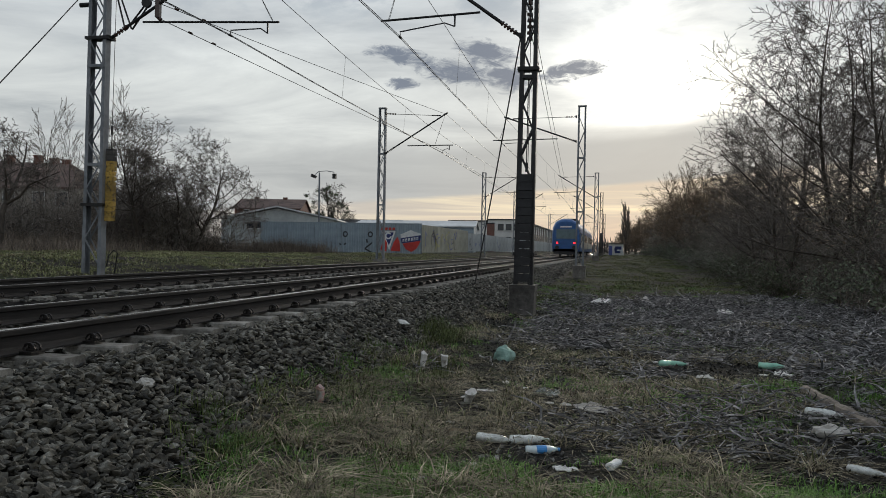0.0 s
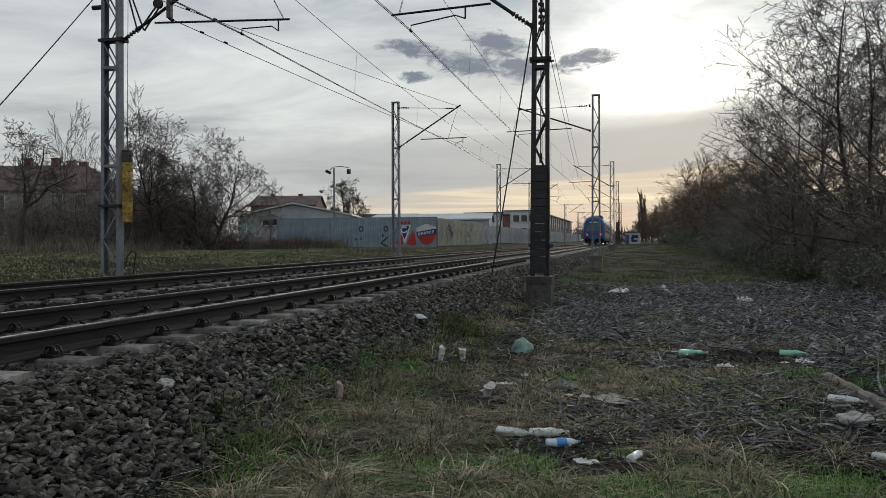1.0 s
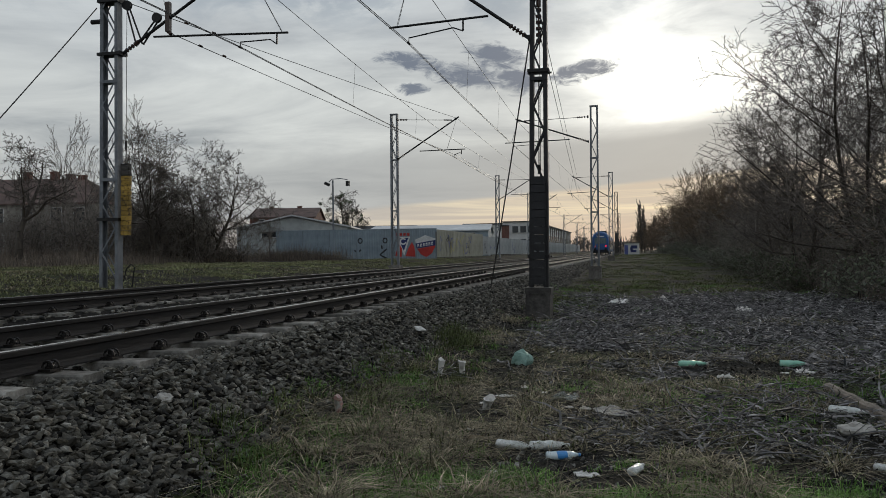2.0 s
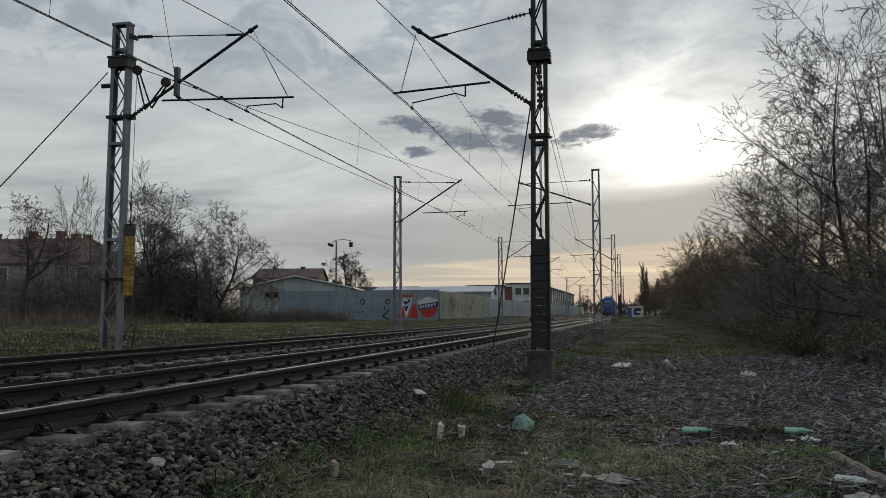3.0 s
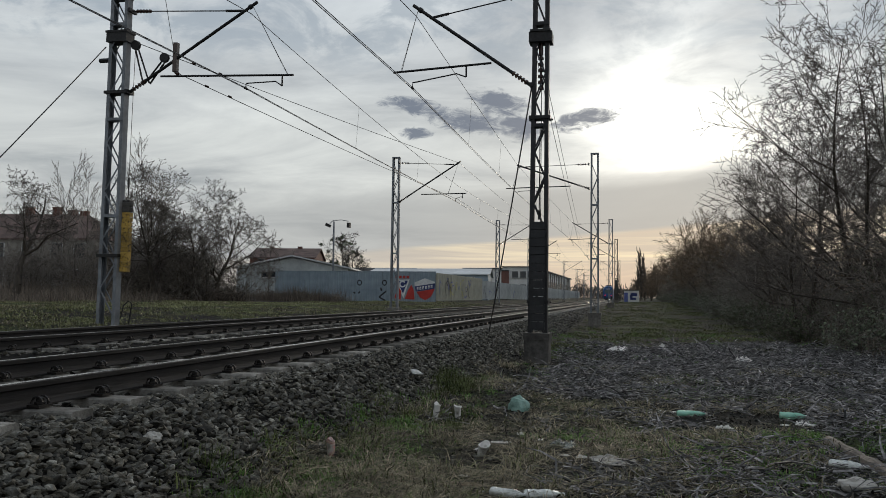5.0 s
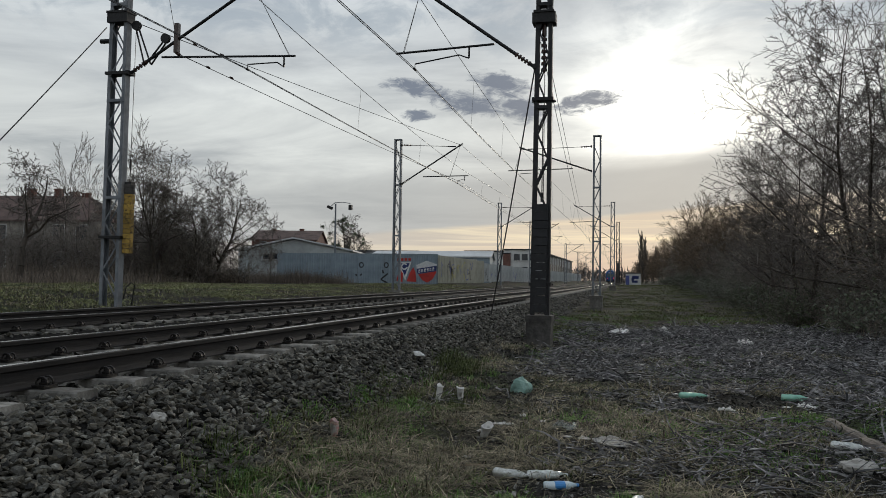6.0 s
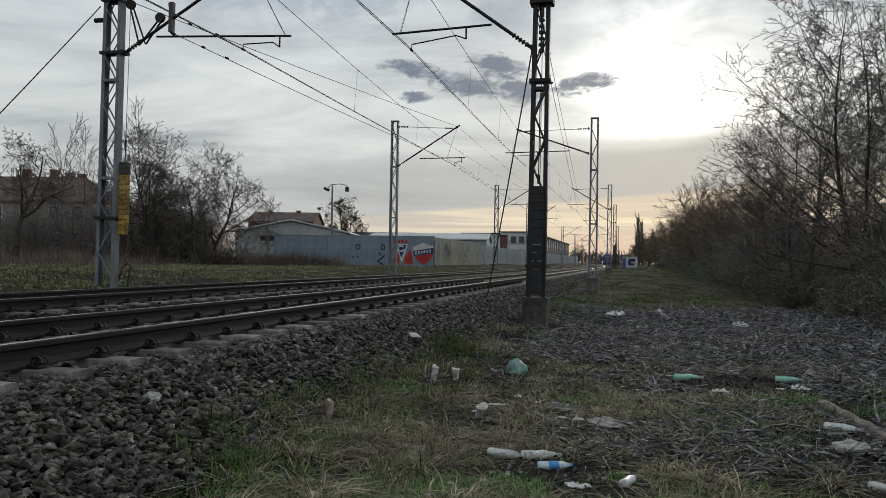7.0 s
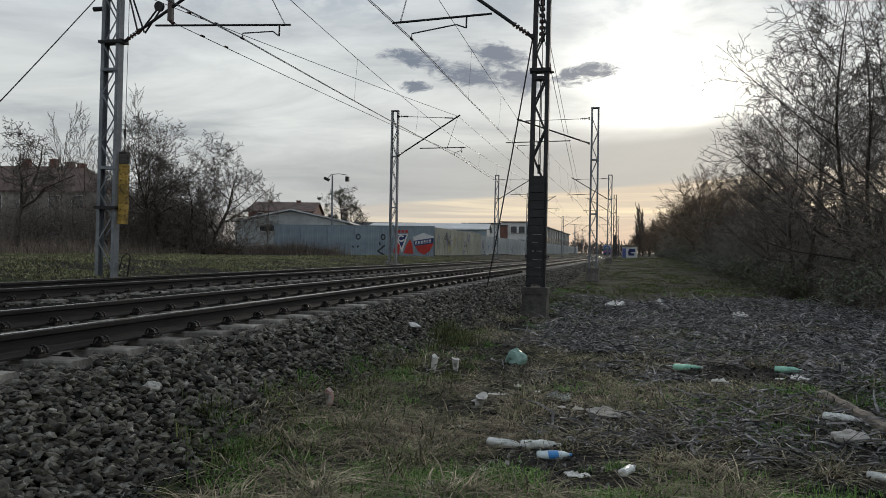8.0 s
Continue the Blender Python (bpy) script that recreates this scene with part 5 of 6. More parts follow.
    # the tree with mistletoe, and others behind the yards
    mis = grow(130, 14.0, 0.26, 3, 1.0, (20, 13, 10), 0.03, 0, 0.2, 0.2, (6, 4, 3, 3), rmin=0.018, stems=2, stem_spread=0.3, lens=(0.52,))
    mt = tree("mistletoe_tree", "leafless tree hung with dark balls of mistletoe", "tree", mis, (-45.2, 122.5, 1.4), 0)
    r2 = random.Random(4)
    cand = [v for v in mis[1].v if v[2] > 4]
    for k in range(34):
        c = r2.choice(cand)
        s = Shape()
        rad = r2.uniform(0.28, 0.55)
        ball = [tuple(Vector(c) + Vector((r2.gauss(0, 1), r2.gauss(0, 1), r2.gauss(0, 1))).normalized() * rad * r2.random() ** 0.5) for _ in range(60)]
        leaves(s, ball, r2, 110, 0.10, 0.05)
        part("mistletoe", s, M["leaf"], mt, "dark ball of mistletoe")
    for k, (x, y, s, o) in enumerate([(-62, 126, 1.05, slim), (-54, 118, 0.75, slim), (-38.0, 135, 0.75, fruit), (-34.5, 150, 0.6, big), (-33, 170, 0.7, fruit), (-18, 300, 1.0, big), (-14.8, 260, 0.6, slim), (-25, 290, 1.0, big), (-60, 100, 0.6, slim)]):
        put(o, x, y, k * 73, s)


build_trees()


def build_distance():
    """Far woods that close the view, as uneven walls of twig clumps."""
    rnd = random.Random(77)
    s = Shape()
    for k in range(2600):
        a = rnd.random()
        x, y = -420 + 900 * a, 520 + rnd.uniform(-60, 120)
        h = 7 + 5 * noise.noise((x * 0.02, 0, 3)) + rnd.uniform(-1.5, 2.0)
        for j in range(5):
            q = Vector((x + rnd.gauss(0, 2), y, rnd.uniform(0, h)))
            s.tube(q, q + Vector((rnd.gauss(0, 1.2), rnd.gauss(0, 1), rnd.uniform(1, 3.5))), 0.5, 0.05, 3, caps=False)
    tagged(part("far_woods", s, M["twig"]), "distant leafless woods along the horizon", "woods", kind="stuff")


build_distance()


# ---------------- loose stones ----------------
def simple_stone(rnd):
    """A broken angular stone of twenty uneven facets."""
    g = (1 + 5 ** 0.5) / 2
    vs = np.array([(-1, g, 0), (1, g, 0), (-1, -g, 0), (1, -g, 0), (0, -1, g), (0, 1, g), (0, -1, -g), (0, 1, -g), (g, 0, -1), (g, 0, 1), (-g, 0, -1), (-g, 0, 1)]) / 1.9
    vs = vs * np.array([[rnd.uniform(0.58, 1.25)] for _ in range(12)]) * np.array((rnd.uniform(1.1, 1.7), rnd.uniform(0.8, 1.1), rnd.uniform(0.42, 0.68)))
    fs = [(0, 11, 5), (0, 5, 1), (0, 1, 7), (0, 7, 10), (0, 10, 11), (1, 5, 9), (5, 11, 4), (11, 10, 2), (10, 7, 6), (7, 1, 8),
          (3, 9, 4), (3, 4, 2), (3, 2, 6), (3, 6, 8), (3, 8, 9), (4, 9, 5), (2, 4, 11), (6, 2, 10), (8, 6, 7), (9, 8, 1)]
    return vs, fs


def build_stones():
    rnd = random.Random(3)
    kinds = [simple_stone(rnd) for _ in range(24)]
    meshes = [Shape().add(v, f).mesh("ballast_stone", M["stone_one"]) for v, f in kinds]
    rest = Shape()
    singles = 0

    def one(x, y, z, r, single):
        k = rnd.randrange(24)
        m = pose(x, y, z, rnd.uniform(-38, 38), rnd.uniform(-38, 38), rnd.uniform(0, 360))
        if single:
            ob = part("ballast_stone", meshes[k], None, BED, at=m @ Matrix.Scale(r, 4))
        else:
            a = np.array(m.to_3x3()) * r
            rest.add(kinds[k][0] @ a.T + np.array((x, y, z)), kinds[k][1])

    # shoulder facing the camera
    for _ in range(26000):
        u = rnd.random()
        y = 2.6 + 34 * u ** 1.75
        x = rnd.uniform(-3.85, -2.46) + noise.noise((0, y * 0.7, 1)) * 0.14
        if x < -3.56 and abs((y - 1.34 + 0.33) % 0.66 - 0.33) < 0.125:
            continue
        z = bed_z(x) + rnd.uniform(-0.015, 0.032)
        r = rnd.uniform(0.017, 0.034) * (1 + 0.45 * u) * (1.35 if rnd.random() < 0.08 else 1)
        single = singles < 300 and y < 4.7 and -3.3 < x < -2.6
        singles += single
        one(x, y, z, r, single)
    # between the rails and the tracks
    for _ in range(9500):
        y = 4 + 50 * rnd.random() ** 1.6
        x = rnd.uniform(-10.9, -3.55)
        if abs((y - 1.34 + 0.33) % 0.66 - 0.33) < 0.15 and (x > -6.2 or x < -7.9):
            continue
        one(x, y, bed_z(x) + rnd.uniform(0.0, 0.035), rnd.uniform(0.025, 0.045), False)
    for _ in range(1800):
        y = 32 + 50 * rnd.random()
        x = rnd.uniform(-3.55, -2.5)
        one(x, y, bed_z(x), rnd.uniform(0.04, 0.07), False)
    tagged(part("ballast_rest", rest, M["stone"], BED), kind="stuff")


# ---------------- ground growth ----------------
def blades(name, label, category, mat, spots, rnd, h, w, lean, per, sp):
    vs, fs = [], []
    for x, y, k in spots:
        for _ in range(per):
            px, py = x + rnd.gauss(0, sp), y + rnd.gauss(0, sp)
            if py < 11 and is_clear(px, py):
                continue
            z = ground_z(px, py) - 0.01
            if -11.4 < px < -2.6:
                z = max(z, bed_z(px))
            a, hh, ll = rnd.uniform(0, 6.283), h * k * rnd.uniform(0.5, 1.3), lean * rnd.uniform(0.2, 1.3)
            dx, dy = math.cos(a), math.sin(a)
            ww = w * rnd.uniform(0.6, 1.3)
            n = len(vs)
            sx, sy = -dy * ww, dx * ww
            mx, my, mz = px + dx * ll * hh * 0.35, py + dy * ll * hh * 0.35, z + hh * 0.62 / (1 + 0.3 * ll)
            ex, ey, ez = px + dx * ll * hh, py + dy * ll * hh, z + hh / (1 + 0.9 * ll)
            vs += [(px - sx, py - sy, z), (px + sx, py + sy, z), (mx + sx * 0.7, my + sy * 0.7, mz), (mx - sx * 0.7, my - sy * 0.7, mz), (ex, ey, ez)]
            fs += [(n, n + 1, n + 2, n + 3), (n + 3, n + 2, n + 4)]
    me = bpy.data.meshes.new(name)
    me.from_pydata(vs, [], fs)
    me.materials.append(M[mat])
    tagged(new(name, me), label, category, kind="stuff")


CLEAR = [(-0.85, 5.62), (-0.62, 5.55), (-0.5, 5.36), (-0.3, 5.4), (0.7, 10.05), (1.85, 9.9), (1.7, 7.1), (1.6, 6.5), (-0.14, 6.95), (-0.42, 7.1), (-0.62, 7.5), (-1.3, 7.0), (-1.2, 7.6), (-2.45, 6.25), (-2.13, 8.55), (-1.93, 8.85), (-1.4, 9.9), (-0.3, 4.9), (-0.02, 4.95), (1.55, 5.4), (1.95, 7.0), (1.9, 7.6)]


def is_clear(x, y):
    return any(abs(x - a) < 0.17 and -0.34 < y - b < 0.10 for a, b in CLEAR)


def patch(x, y, f, s):
    return noise.noise((x * f, y * f, s))


def build_growth():
    rnd = random.Random(8)
    # green grass: near edge, toe of the ballast, scattered tufts
    g = []
    while len(g) < 1700:
        y = 3.6 + 30 * rnd.random() ** 2.2
        x = rnd.uniform(-2.75, 5.5)
        lim = 0.12
        if y < 5.2 and x > -1.6:
            lim = -0.25
        if x < -1.9 and y < 12:
            lim = -0.12
        if 9 < y < 24 and x > -1.2:
            lim = 0.33
        if patch(x, y, 0.55, 3.0) + 0.4 * patch(x, y, 2.2, 8) > lim:
            g.append((x, y, rnd.uniform(0.7, 1.3)))
    g += [(rnd.uniform(-1.7, 1.6), 4.0 + 0.85 * rnd.random(), rnd.uniform(0.6, 1.1)) for _ in range(900)]
    g += [(-2.35 + rnd.gauss(0, 0.22), rnd.uniform(4.6, 8.5), rnd.uniform(0.6, 1.2)) for _ in range(170)]
    g += [(a + rnd.gauss(0, 0.25), b + rnd.gauss(0, 0.3), rnd.uniform(0.5, 1.0)) for a, b in ((2.7, 9.6), (2.2, 6.4), (0.6, 7.4), (1.0, 8.0), (-1.9, 5.8), (0.2, 7.6), (0.9, 6.6), (1.3, 7.4), (2.9, 9.0), (-0.2, 8.2)) for _ in range(40)]
    blades("green_grass", "short green grass in uneven tufts", "grass", "grass", g, rnd, 0.080, 0.0030, 0.9, 30, 0.055)
    tuft = [(-2.50 + rnd.gauss(0, 0.16), 11.4 + rnd.gauss(0, 0.5), rnd.uniform(0.8, 1.3)) for _ in range(70)] + [(-2.55 + rnd.gauss(0, 0.16), rnd.uniform(4.2, 9), rnd.uniform(0.4, 0.9)) for _ in range(80)]
    tuft += [(-2.0 + rnd.gauss(0, 0.12), 8.6 + rnd.gauss(0, 0.3), 0.9) for _ in range(30)]
    blades("grass_tufts", "taller green tufts at the foot of the ballast", "grass", "olive", tuft, rnd, 0.19, 0.004, 1.0, 26, 0.07)
    # dry grass
    d = []
    while len(d) < 2500:
        y = 3.5 + 13 * rnd.random() ** 1.7
        x = rnd.uniform(-2.7, 4.5)
        w = 0.04 if y < 9.5 else 0.2
        if x > 0.6:
            w += 0.12
        if patch(x, y, 0.6, 13.0) * 0.5 + 0.8 * patch(x, y, 2.7, 18) + 0.3 * patch(x, y, 7, 2) > w + 0.08:
            d.append((x, y, rnd.uniform(0.5, 1.5)))
    blades("dry_grass", "flattened dry straw-coloured grass", "grass", "straw", d, rnd, 0.15, 0.0042, 3.2, 17, 0.06)
    blades("dead_stalks", "thin dead stalks bent over the earth", "grass", "olive", d[::3], rnd, 0.15, 0.0040, 2.2, 11, 0.10)
    # verge in the middle distance
    v = []
    while len(v) < 2600:
        y = 18 + 95 * rnd.random() ** 1.6
        x = rnd.uniform(-2.4, 6.8)
        if y < 24 + 5 * patch(x, y, 0.4, 51) and x > -0.8:
            continue
        v.append((x, y, rnd.uniform(0.6, 1.3)))
    tufts = [q for q in v if patch(q[0], q[1], 0.5, 40) + 0.5 * patch(q[0], q[1], 1.7, 41) > -0.12]
    straws = [q for q in v if patch(q[0], q[1], 0.5, 40) + 0.5 * patch(q[0], q[1], 1.7, 41) < 0.10]
    blades("verge_grass", "thin olive grass along the trackside path", "grass", "olive", tufts, rnd, 0.13, 0.008, 1.2, 26, 0.22)
    blades("verge_straw", "thin dead grass along the trackside path", "grass", "straw", straws[::2], rnd, 0.11, 0.006, 2.4, 9, 0.22)
    # beyond the tracks
    v = [(rnd.uniform(-20, -11.3), 12 + 60 * rnd.random() ** 1.2, rnd.uniform(0.6, 1.3)) for _ in range(2600)] + [(rnd.uniform(-34, -20), rnd.uniform(22, 42), rnd.uniform(0.6, 1.2)) for _ in range(1400)]
    blades("far_grass", "green and olive grass beyond the tracks", "grass", "verge_green", v[::2], rnd, 0.09, 0.014, 1.6, 44, 0.35)
    blades("far_straw", "dead grass beyond the tracks", "grass", "straw", [q for q in v[1::2] if patch(q[0], q[1], 0.35, 61) > -0.15], rnd, 0.12, 0.010, 2.2, 20, 0.3)
    w = [(rnd.uniform(-46, -20.5), 0, 1) for _ in range(2500)]
    w = [(x, 36 + (x + 46) * 0.66 + rnd.gauss(0, 2.0), rnd.uniform(0.6, 1.3)) for x, _, _ in w]
    w += [(rnd.uniform(-50, -24), rnd.uniform(26, 40), rnd.uniform(0.5, 1.1)) for _ in range(1200)]
    blades("dry_weeds", "tall brown dry weeds along the far verge", "weeds", "weed", [(x, y, k * (0.75 + 0.9 * patch(x, y, 0.4, 66))) for x, y, k in w], rnd, 1.15, 0.008, 0.75, 14, 0.4)
    w = [(rnd.uniform(6.0, 8.0), 15 + 70 * rnd.random() ** 1.5, rnd.uniform(0.5, 1.2)) for _ in range(900)]
    blades("thicket_weeds", "dry weeds and brambles under the thicket", "weeds", "weed", w, rnd, 0.75, 0.007, 0.7, 14, 0.25)


def build_chips():
    """Chipped brushwood and sticks strewn over the cleared strip."""
    rnd = random.Random(12)
    s = Shape()
    n = 0
    while n < 19000:
        y = 5.0 + 21 * rnd.random() ** 1.25
        x = rnd.uniform(-2.2, 6.4)
        inside = patch(x, y, 0.4, 30) + (0.55 if 9.8 + 4.5 * patch(x, y, 0.5, 50) < y < 24 + 5 * patch(x, y, 0.4, 51) and x > -1.6 + patch(x, y, 0.7, 52) else (-0.02 if x > 0.6 else -0.28))
        if inside < 0.05:
            continue
        n += 1
        big = rnd.random() < 0.16
        L = rnd.uniform(0.05, 0.34) * (1.9 if big else 1) * min(1.0, 0.45 + y / 22)
        a, e = rnd.uniform(0, 6.283), rnd.gauss(0.12, 0.28)
        r = rnd.uniform(0.003, 0.010) * min(1.2, 0.40 + y / 16) * (1.7 if big else 1)
        p = Vector((x, y, ground_z(x, y) + abs(rnd.gauss(0.0, 0.035)) + 0.008))
        turn = rnd.gauss(0, 0.5)
        for j in range(3):
            q = p + Vector((math.cos(a) * math.cos(e), math.sin(a) * math.cos(e), math.sin(e))) * L / 3
            q.z = max(q.z, ground_z(q.x, q.y) + 0.004)
            s.tube(p, q, r * (1 - 0.25 * j), r * (0.75 - 0.25 * j) + 0.0008, 3, caps=False)
            p, a, e = q, a + turn, e - rnd.uniform(0, 0.25)
    tagged(part("wood_chips", s, M["chips"]), "dark strewn brushwood, twigs and wood chips", "brushwood", kind="stuff")


def build_leaf_litter():
    """Trodden leaves, bark and clods over the open ground."""
    rnd = random.Random(17)
    vs, fs = [], []
    for _ in range(52000):
        y = 3.4 + 20 * rnd.random() ** 1.6
        x = rnd.uniform(-2.6, 6.2)
        z = ground_z(x, y) + rnd.uniform(0.002, 0.02)
        r = rnd.uniform(0.006, 0.026) * (1 + y / 30)
        a, tx, ty = rnd.uniform(0, 6.283), rnd.uniform(-0.8, 0.8), rnd.uniform(-0.8, 0.8)
        n = len(vs)
        for k, q in enumerate((1.0, rnd.uniform(0.3, 0.7), 1.0, rnd.uniform(0.3, 0.7))):
            dx, dy = math.cos(a + k * 1.571) * r * q, math.sin(a + k * 1.571) * r * q
            vs.append((x + dx, y + dy, z + dx * tx + dy * ty))
        vs.append((x, y, z + r * rnd.uniform(0.1, 0.5)))
        fs += [(n, n + 1, n + 4), (n + 1, n + 2, n + 4), (n + 2, n + 3, n + 4), (n + 3, n, n + 4)]
    me = bpy.data.meshes.new("leaf_litter")
    me.from_pydata(vs, [], fs)
    me.materials.append(M["litter"])
    tagged(new("leaf_litter", me), "trodden dead leaves, bark and clods", "leaf litter", kind="stuff")


# ---------------- litter ----------------
def bottle(label, x, y, rz, L, r, mat, cap="white", wrap=None, squash=0.8):
    z = ground_z(x, y)
    t = thing("plastic_bottle", label, "bottle", (x, y, z + r * squash * 0.9), rz, group="discarded bottles")
    m = Matrix.Diagonal((1, 1, squash, 1)) @ Matrix.Rotation(radians(90), 4, "Y")
    rnd = random.Random(int(x * 100) + int(y * 10))
    prof = [(r * 0.75, 0), (r, L * 0.04)]
    for k in range(1, 9):
        prof.append((r * (1.0 + 0.03 * ((k % 2) - 0.5) + rnd.uniform(-0.04, 0.01)), L * (0.04 + 0.07 * k)))
    prof += [(r * 0.92, L * 0.70), (r * 0.6, L * 0.83), (r * 0.36, L * 0.89), (r * 0.36, L * 0.93)]
    body = Shape().lathe(prof, 16, 0, m)
    o = Vector((x * 7, y * 5, 0))
    body.v = [tuple(Vector(p) + Vector((0, 1, 0.7)) * (noise.noise(Vector(p) * 22 + o) * 0.14 * r) + Vector((0, 0, 1)) * (noise.noise(Vector(p) * 60 + o) * 0.10 * r)) for p in body.v]
    part("body", body, mat, t, smooth=True)
    part("cap", Shape().lathe([(r * 0.42, L * 0.93), (r * 0.42, L * 0.99), (r * 0.36, L)], 12, 0, m), M[cap], t)
    if wrap:
        part("label", Shape().lathe([(r * 1.03, L * 0.30), (r * 1.06, L * 0.32), (r * 1.05, L * 0.58), (r * 1.0, L * 0.6)], 14, 0, m), M[wrap], t)
    return t


def crumple(name, label, category, x, y, size, mat, seed, flat=0.5, rz=0):
    rnd = random.Random(seed)
    bm = bmesh.new()
    bmesh.ops.create_icosphere(bm, subdivisions=3, radius=1.0)
    o = Vector((rnd.random() * 9, rnd.random() * 9, 0))
    for v in bm.verts:
        n = noise.noise(v.co * 1.6 + o) * 0.35 + noise.noise(v.co * 4.5 + o) * 0.20
        v.co = v.co * (1 + n)
        v.co = Vector((v.co.x * size[0] / 2, v.co.y * size[1] / 2, max(-0.4, v.co.z) * size[2] / 2))
    me = bpy.data.meshes.new(name)
    bm.to_mesh(me)
    bm.free()
    me.materials.append(M[mat])
    ob = new(name, me)
    ob.matrix_basis = pose(x, y, (max(ground_z(x, y), bed_z(x) + 0.02) if x < -2.5 else ground_z(x, y)) + size[2] * 0.18, 0, 0, rz)
    return tagged(ob, label, category)


def sheet(name, label, category, x, y, size, mat, seed, rz=0):
    """A crumpled sheet: folded in ridges, with a torn edge and a little thickness."""
    rnd = random.Random(seed)
    o = Vector((rnd.random() * 20, rnd.random() * 20, 0))
    n = 13
    top = []
    for j in range(n):
        for i in range(n):
            u, v = i / (n - 1) * 2 - 1, j / (n - 1) * 2 - 1
            k = 1 / max(1.0, math.hypot(u, v) * 0.92)
            k *= 1 + 0.45 * noise.noise(Vector((u * 1.3, v * 1.3, 0)) + o)
            p = Vector((u, v, 0)) * k
            fold = abs(noise.noise(p * 2.1 + o)) * 1.3 + abs(noise.noise(p * 5.0 + o)) * 0.5
            shift = noise.noise(p * 3.0 + o + Vector((5, 0, 0))) * 0.22
            edge = max(0.0, 1 - max(abs(u), abs(v)) ** 3)
            top.append(((p.x + shift) * size[0] / 2, (p.y - shift) * size[1] / 2, size[2] * (0.06 + fold * (0.25 + 0.75 * edge))))
    m = len(top)
    s = Shape()
    fs = [(j * n + i, j * n + i + 1, (j + 1) * n + i + 1, (j + 1) * n + i) for j in range(n - 1) for i in range(n - 1)]
    rim = list(range(n)) + [j * n + n - 1 for j in range(1, n)] + [(n - 1) * n + i for i in range(n - 2, -1, -1)] + [j * n for j in range(n - 2, 0, -1)]
    fs += [tuple(m + i for i in reversed(f)) for f in fs] + [(a, m + a, m + b, b) for a, b in zip(rim, rim[1:] + rim[:1])]
    s.add(top + [(px, py, pz - 0.004) for px, py, pz in top], fs)
    ob = new(name, s.mesh(name, M[mat]))
    ob.matrix_basis = pose(x, y, (max(ground_z(x, y), bed_z(x) + 0.02) if x < -2.5 else ground_z(x, y)) + 0.012, 0, 0, rz)
    return tagged(ob, label, category)


def cup(label, x, y, h, r, lean, rz, mat):
    """A squashed beaker with a rolled rim, leaning in the grass."""
    m = pose(0, 0, 0, lean, 0, rz) @ Matrix.Diagonal((1, 0.72, 1, 1))
    s = Shape().lathe([(r * 0.72, 0), (r * 0.80, h * 0.3), (r * 0.86, h * 0.55), (r * 0.98, h * 0.95), (r * 1.08, h * 0.97), (r * 1.08, h), (r * 0.95, h), (r * 0.70, h * 0.15)], 14, 0, m)
    o = Vector((x * 9, y * 7, 0))
    s.v = [tuple(Vector(p) * (1 + 0.22 * noise.noise(Vector(p) * 25 + o))) for p in s.v]
    ob = new("paper_cup", s.mesh("paper_cup", M[mat], True))
    ob.matrix_basis = pose(x, y, ground_z(x, y) - 0.005)
    return tagged(ob, label, "cup")


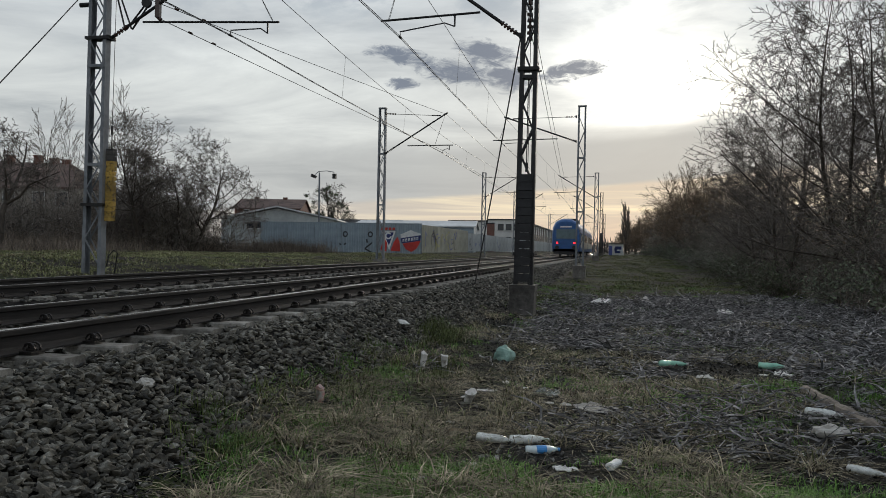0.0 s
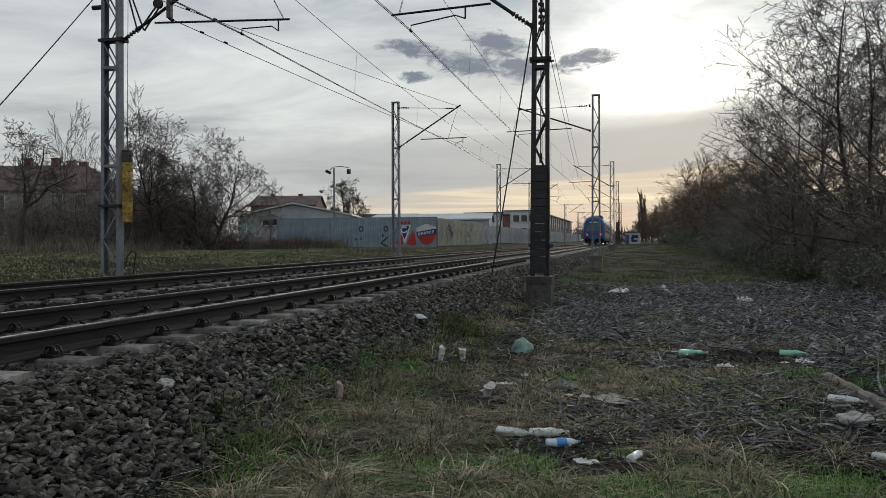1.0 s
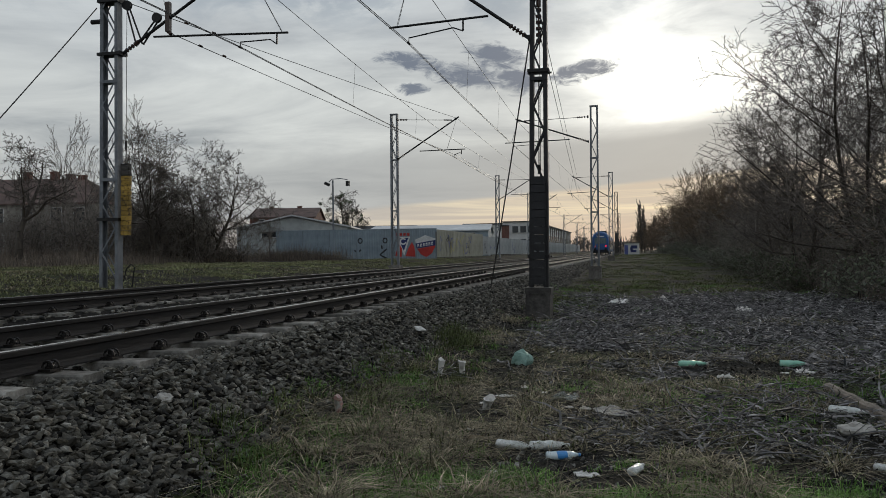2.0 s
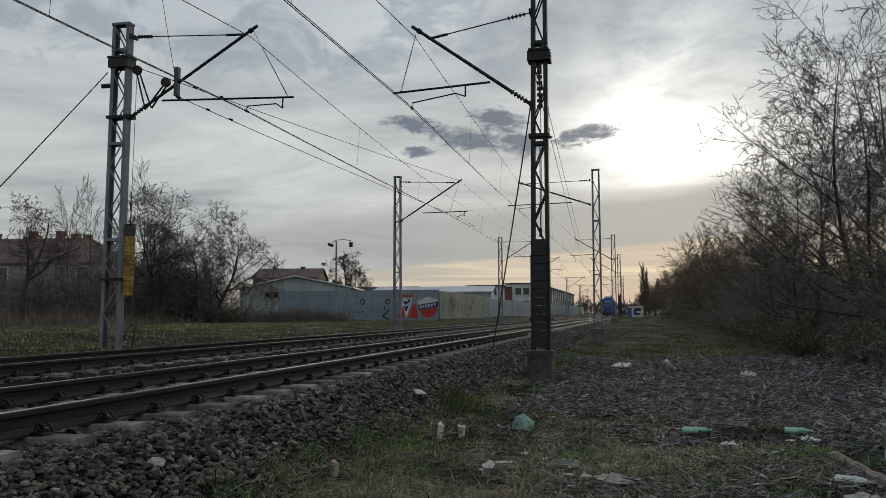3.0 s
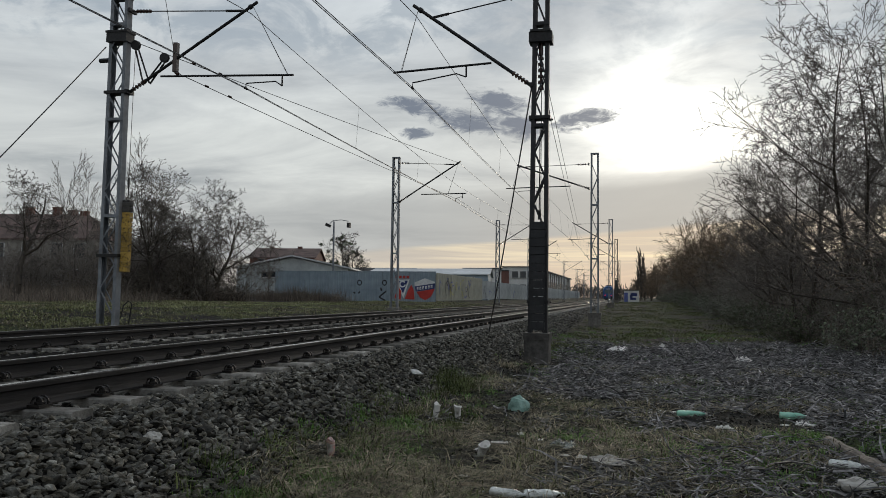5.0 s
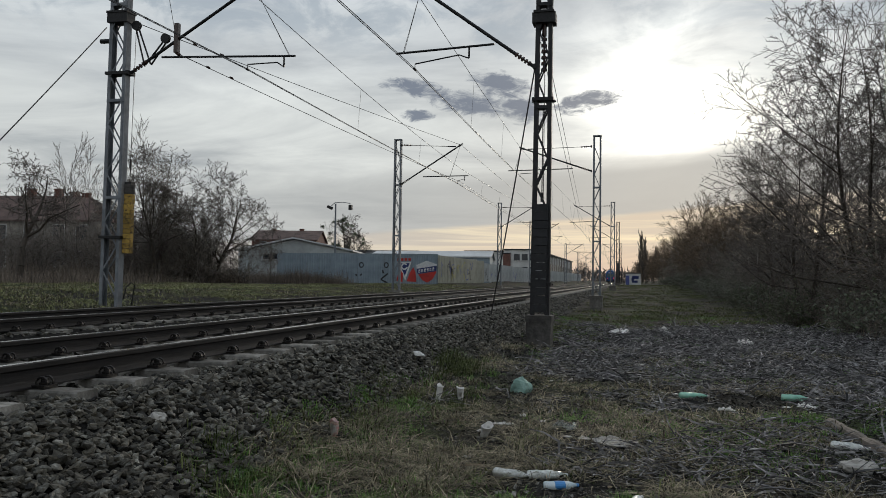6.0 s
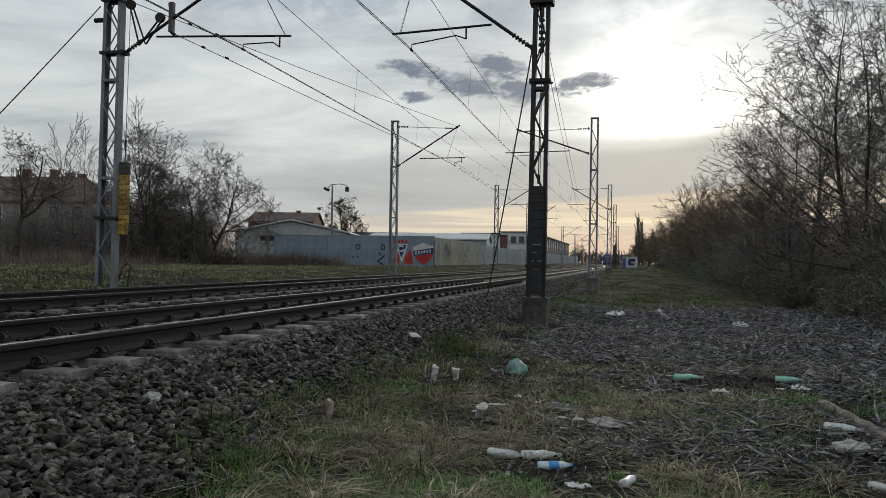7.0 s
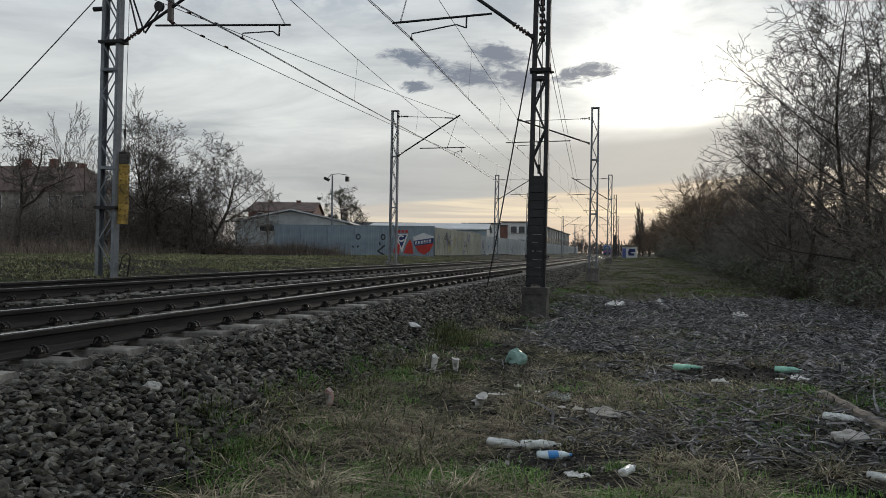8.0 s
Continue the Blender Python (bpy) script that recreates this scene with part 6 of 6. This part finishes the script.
def build_litter():
    bottle("crushed clear plastic bottle lying in dry grass", -0.98, 5.62, -12, 0.27, 0.040, M["pet"], "white")
    bottle("clear plastic bottle lying beside another", -0.74, 5.60, 12, 0.29, 0.042, M["pet"], "white")
    bottle("pale plastic bottle with a blue wrapper", -0.59, 5.33, 18, 0.24, 0.036, M["pet_blue"], "label_blue", "label_blue")
    bottle("green plastic bottle lying in wood chips", 0.55, 10.05, 8, 0.36, 0.045, M["pet_green"], "white")
    bottle("green plastic bottle lying by the path", 1.70, 9.95, -5, 0.30, 0.05, M["pet_green"], "white")
    bottle("white plastic bottle lying beside a log", 1.62, 7.22, -22, 0.30, 0.045, M["pet"], "white")
    bottle("white plastic bottle lying on bare earth", 1.50, 5.50, -35, 0.24, 0.032, M["pet"], "white")
    bottle("small clear bottle standing askew in grass", -0.02, 4.98, 70, 0.20, 0.034, M["pet"], "white")
    crumple("plastic_bag", "crumpled translucent green plastic bag", "bag", -1.37, 9.9, (0.24, 0.2, 0.26), "bag", 1)
    sheet("cloth_rag", "grey-white soiled rag lying flat", "rag", -0.14, 6.98, (0.38, 0.32, 0.07), "rag", 2, rz=-35)
    sheet("plastic_film", "crumpled clear plastic film", "wrapper", -0.62, 7.50, (0.22, 0.20, 0.10), "film", 3)
    sheet("paper_scrap", "small white scrap beside a rag", "scrap", -0.42, 7.1, (0.10, 0.07, 0.03), "paper", 23)
    cup("crushed white paper cup", -1.31, 6.98, 0.15, 0.05, 38, 30, "paper")
    sheet("paper_scrap", "pale scrap of card lying flat", "scrap", -1.22, 7.6, (0.20, 0.08, 0.02), "paper", 5, rz=8)
    crumple("rock", "pale rounded stone on bare earth", "stone", 1.63, 6.48, (0.25, 0.19, 0.14), "pale_stone", 6)
    cup("pink and white paper beaker in dead grass", -2.45, 6.25, 0.15, 0.04, 8, 0, "pink")
    cup("white crushed cup leaning in grass", -2.13, 8.55, 0.20, 0.045, 14, 60, "paper")
    cup("white crushed cup beside the grass", -1.93, 8.85, 0.14, 0.04, 6, 20, "paper")
    crumple("white_tube", "white plastic tube lying on the ballast", "tube", -2.95, 10.6, (0.07, 0.40, 0.08), "paper", 10, rz=50)
    sheet("plastic_sheet", "heap of white plastic sheet on wood chips", "plastic sheet", -0.32, 21.0, (0.55, 0.5, 0.22), "paper", 11)
    sheet("plastic_sheet", "white scrap of plastic lying on wood chips", "plastic sheet", 0.84, 22.4, (0.32, 0.3, 0.16), "paper", 12)
    sheet("plastic_sheet", "white scrap of plastic on wood chips", "plastic sheet", 2.5, 19.0, (0.32, 0.25, 0.15), "paper", 13)
    sheet("tissue", "white tissue on the trackside earth", "tissue", 0.97, 8.95, (0.16, 0.10, 0.05), "paper", 14)
    sheet("tissue", "white tissue beside a green bottle", "tissue", 1.86, 9.35, (0.18, 0.14, 0.06), "paper", 15)
    sheet("cardboard_scrap", "flat brown scrap of cardboard", "scrap", -1.2, 5.85, (0.24, 0.08, 0.02), "card", 16)
    sheet("tissue", "flattened white paper on green grass", "tissue", -0.30, 4.92, (0.15, 0.08, 0.03), "paper", 17)
    crumple("stick_stone", "pale block of stone on the ballast", "stone", -3.12, 4.7, (0.13, 0.10, 0.09), "pale_stone", 18)
    rnd = random.Random(31)
    for k in range(64):
        x, y = rnd.uniform(-1.6, 3.6), 4.4 + 16 * rnd.random() ** 1.6
        s = rnd.uniform(0.025, 0.075)
        sheet("paper_scrap", "small pale scrap of litter trodden into the ground", "scrap", x, y, (s * 1.6, s, s * 0.3), "paper" if k % 3 else "card", 100 + k, rz=rnd.uniform(0, 180))
    for k in range(24):
        x, y = rnd.uniform(-1.0, 4.5), 5 + 12 * rnd.random()
        s = rnd.uniform(0.05, 0.11)
        crumple("rock", "grey stone lying on the earth", "stone", x, y, (s * 1.4, s, s * 0.7), "stone_one", 200 + k, rz=rnd.uniform(0, 180))
    # log and fallen branches
    t = thing("log", "weathered fallen log beside the litter", "log", (0, 0, 0))
    a, b = Vector((1.86, 8.3, 0.05)), Vector((2.0, 6.55, 0.05))
    d = b - a
    m = Matrix.Translation(a) @ d.to_track_quat("Z", "Y").to_matrix().to_4x4()
    s = Shape().lathe([(0.052 + 0.007 * math.sin(k * 1.9) + 0.006 * math.sin(k * 4.1), d.length * k / 12) for k in range(13)], 10, 0, m)
    part("stem", s, M["wood"], t)
    for k in range(40):
        x, y = rnd.uniform(-1.9, 4.5), 6.5 + 15 * rnd.random()
        s = Shape()
        p = Vector((0, 0, 0.015))
        an = rnd.uniform(0, 6.283)
        for j in range(5):
            an += rnd.gauss(0, 0.25)
            q = p + Vector((math.cos(an), math.sin(an), 0)) * rnd.uniform(0.12, 0.3)
            q.z = max(0.01, 0.02 + rnd.gauss(0.02, 0.035))
            s.tube(p, q, 0.014 - j * 0.0022, 0.012 - j * 0.0022, 5)
            p = q
        ob = part("fallen_branch", s, M["chips"])
        ob.matrix_basis = pose(x, y, ground_z(x, y))
        tagged(ob, "thin bare fallen branch lying on the ground", "branch", "fallen branches")


build_growth()
build_chips()
build_leaf_litter()
build_litter()
build_stones()


# ---------------- what moves ----------------
def motions():
    walk(TRAIN, [(t, pose(NEAR_C + bend(y), y, RAIL_Z, 0, 0, math.degrees(2 * max(0, y - 115) / 11500))) for t, y in ((0, 80), (1, 106), (2.5, 147), (4.5, 200), (6, 242), (8, 298))])


motions()
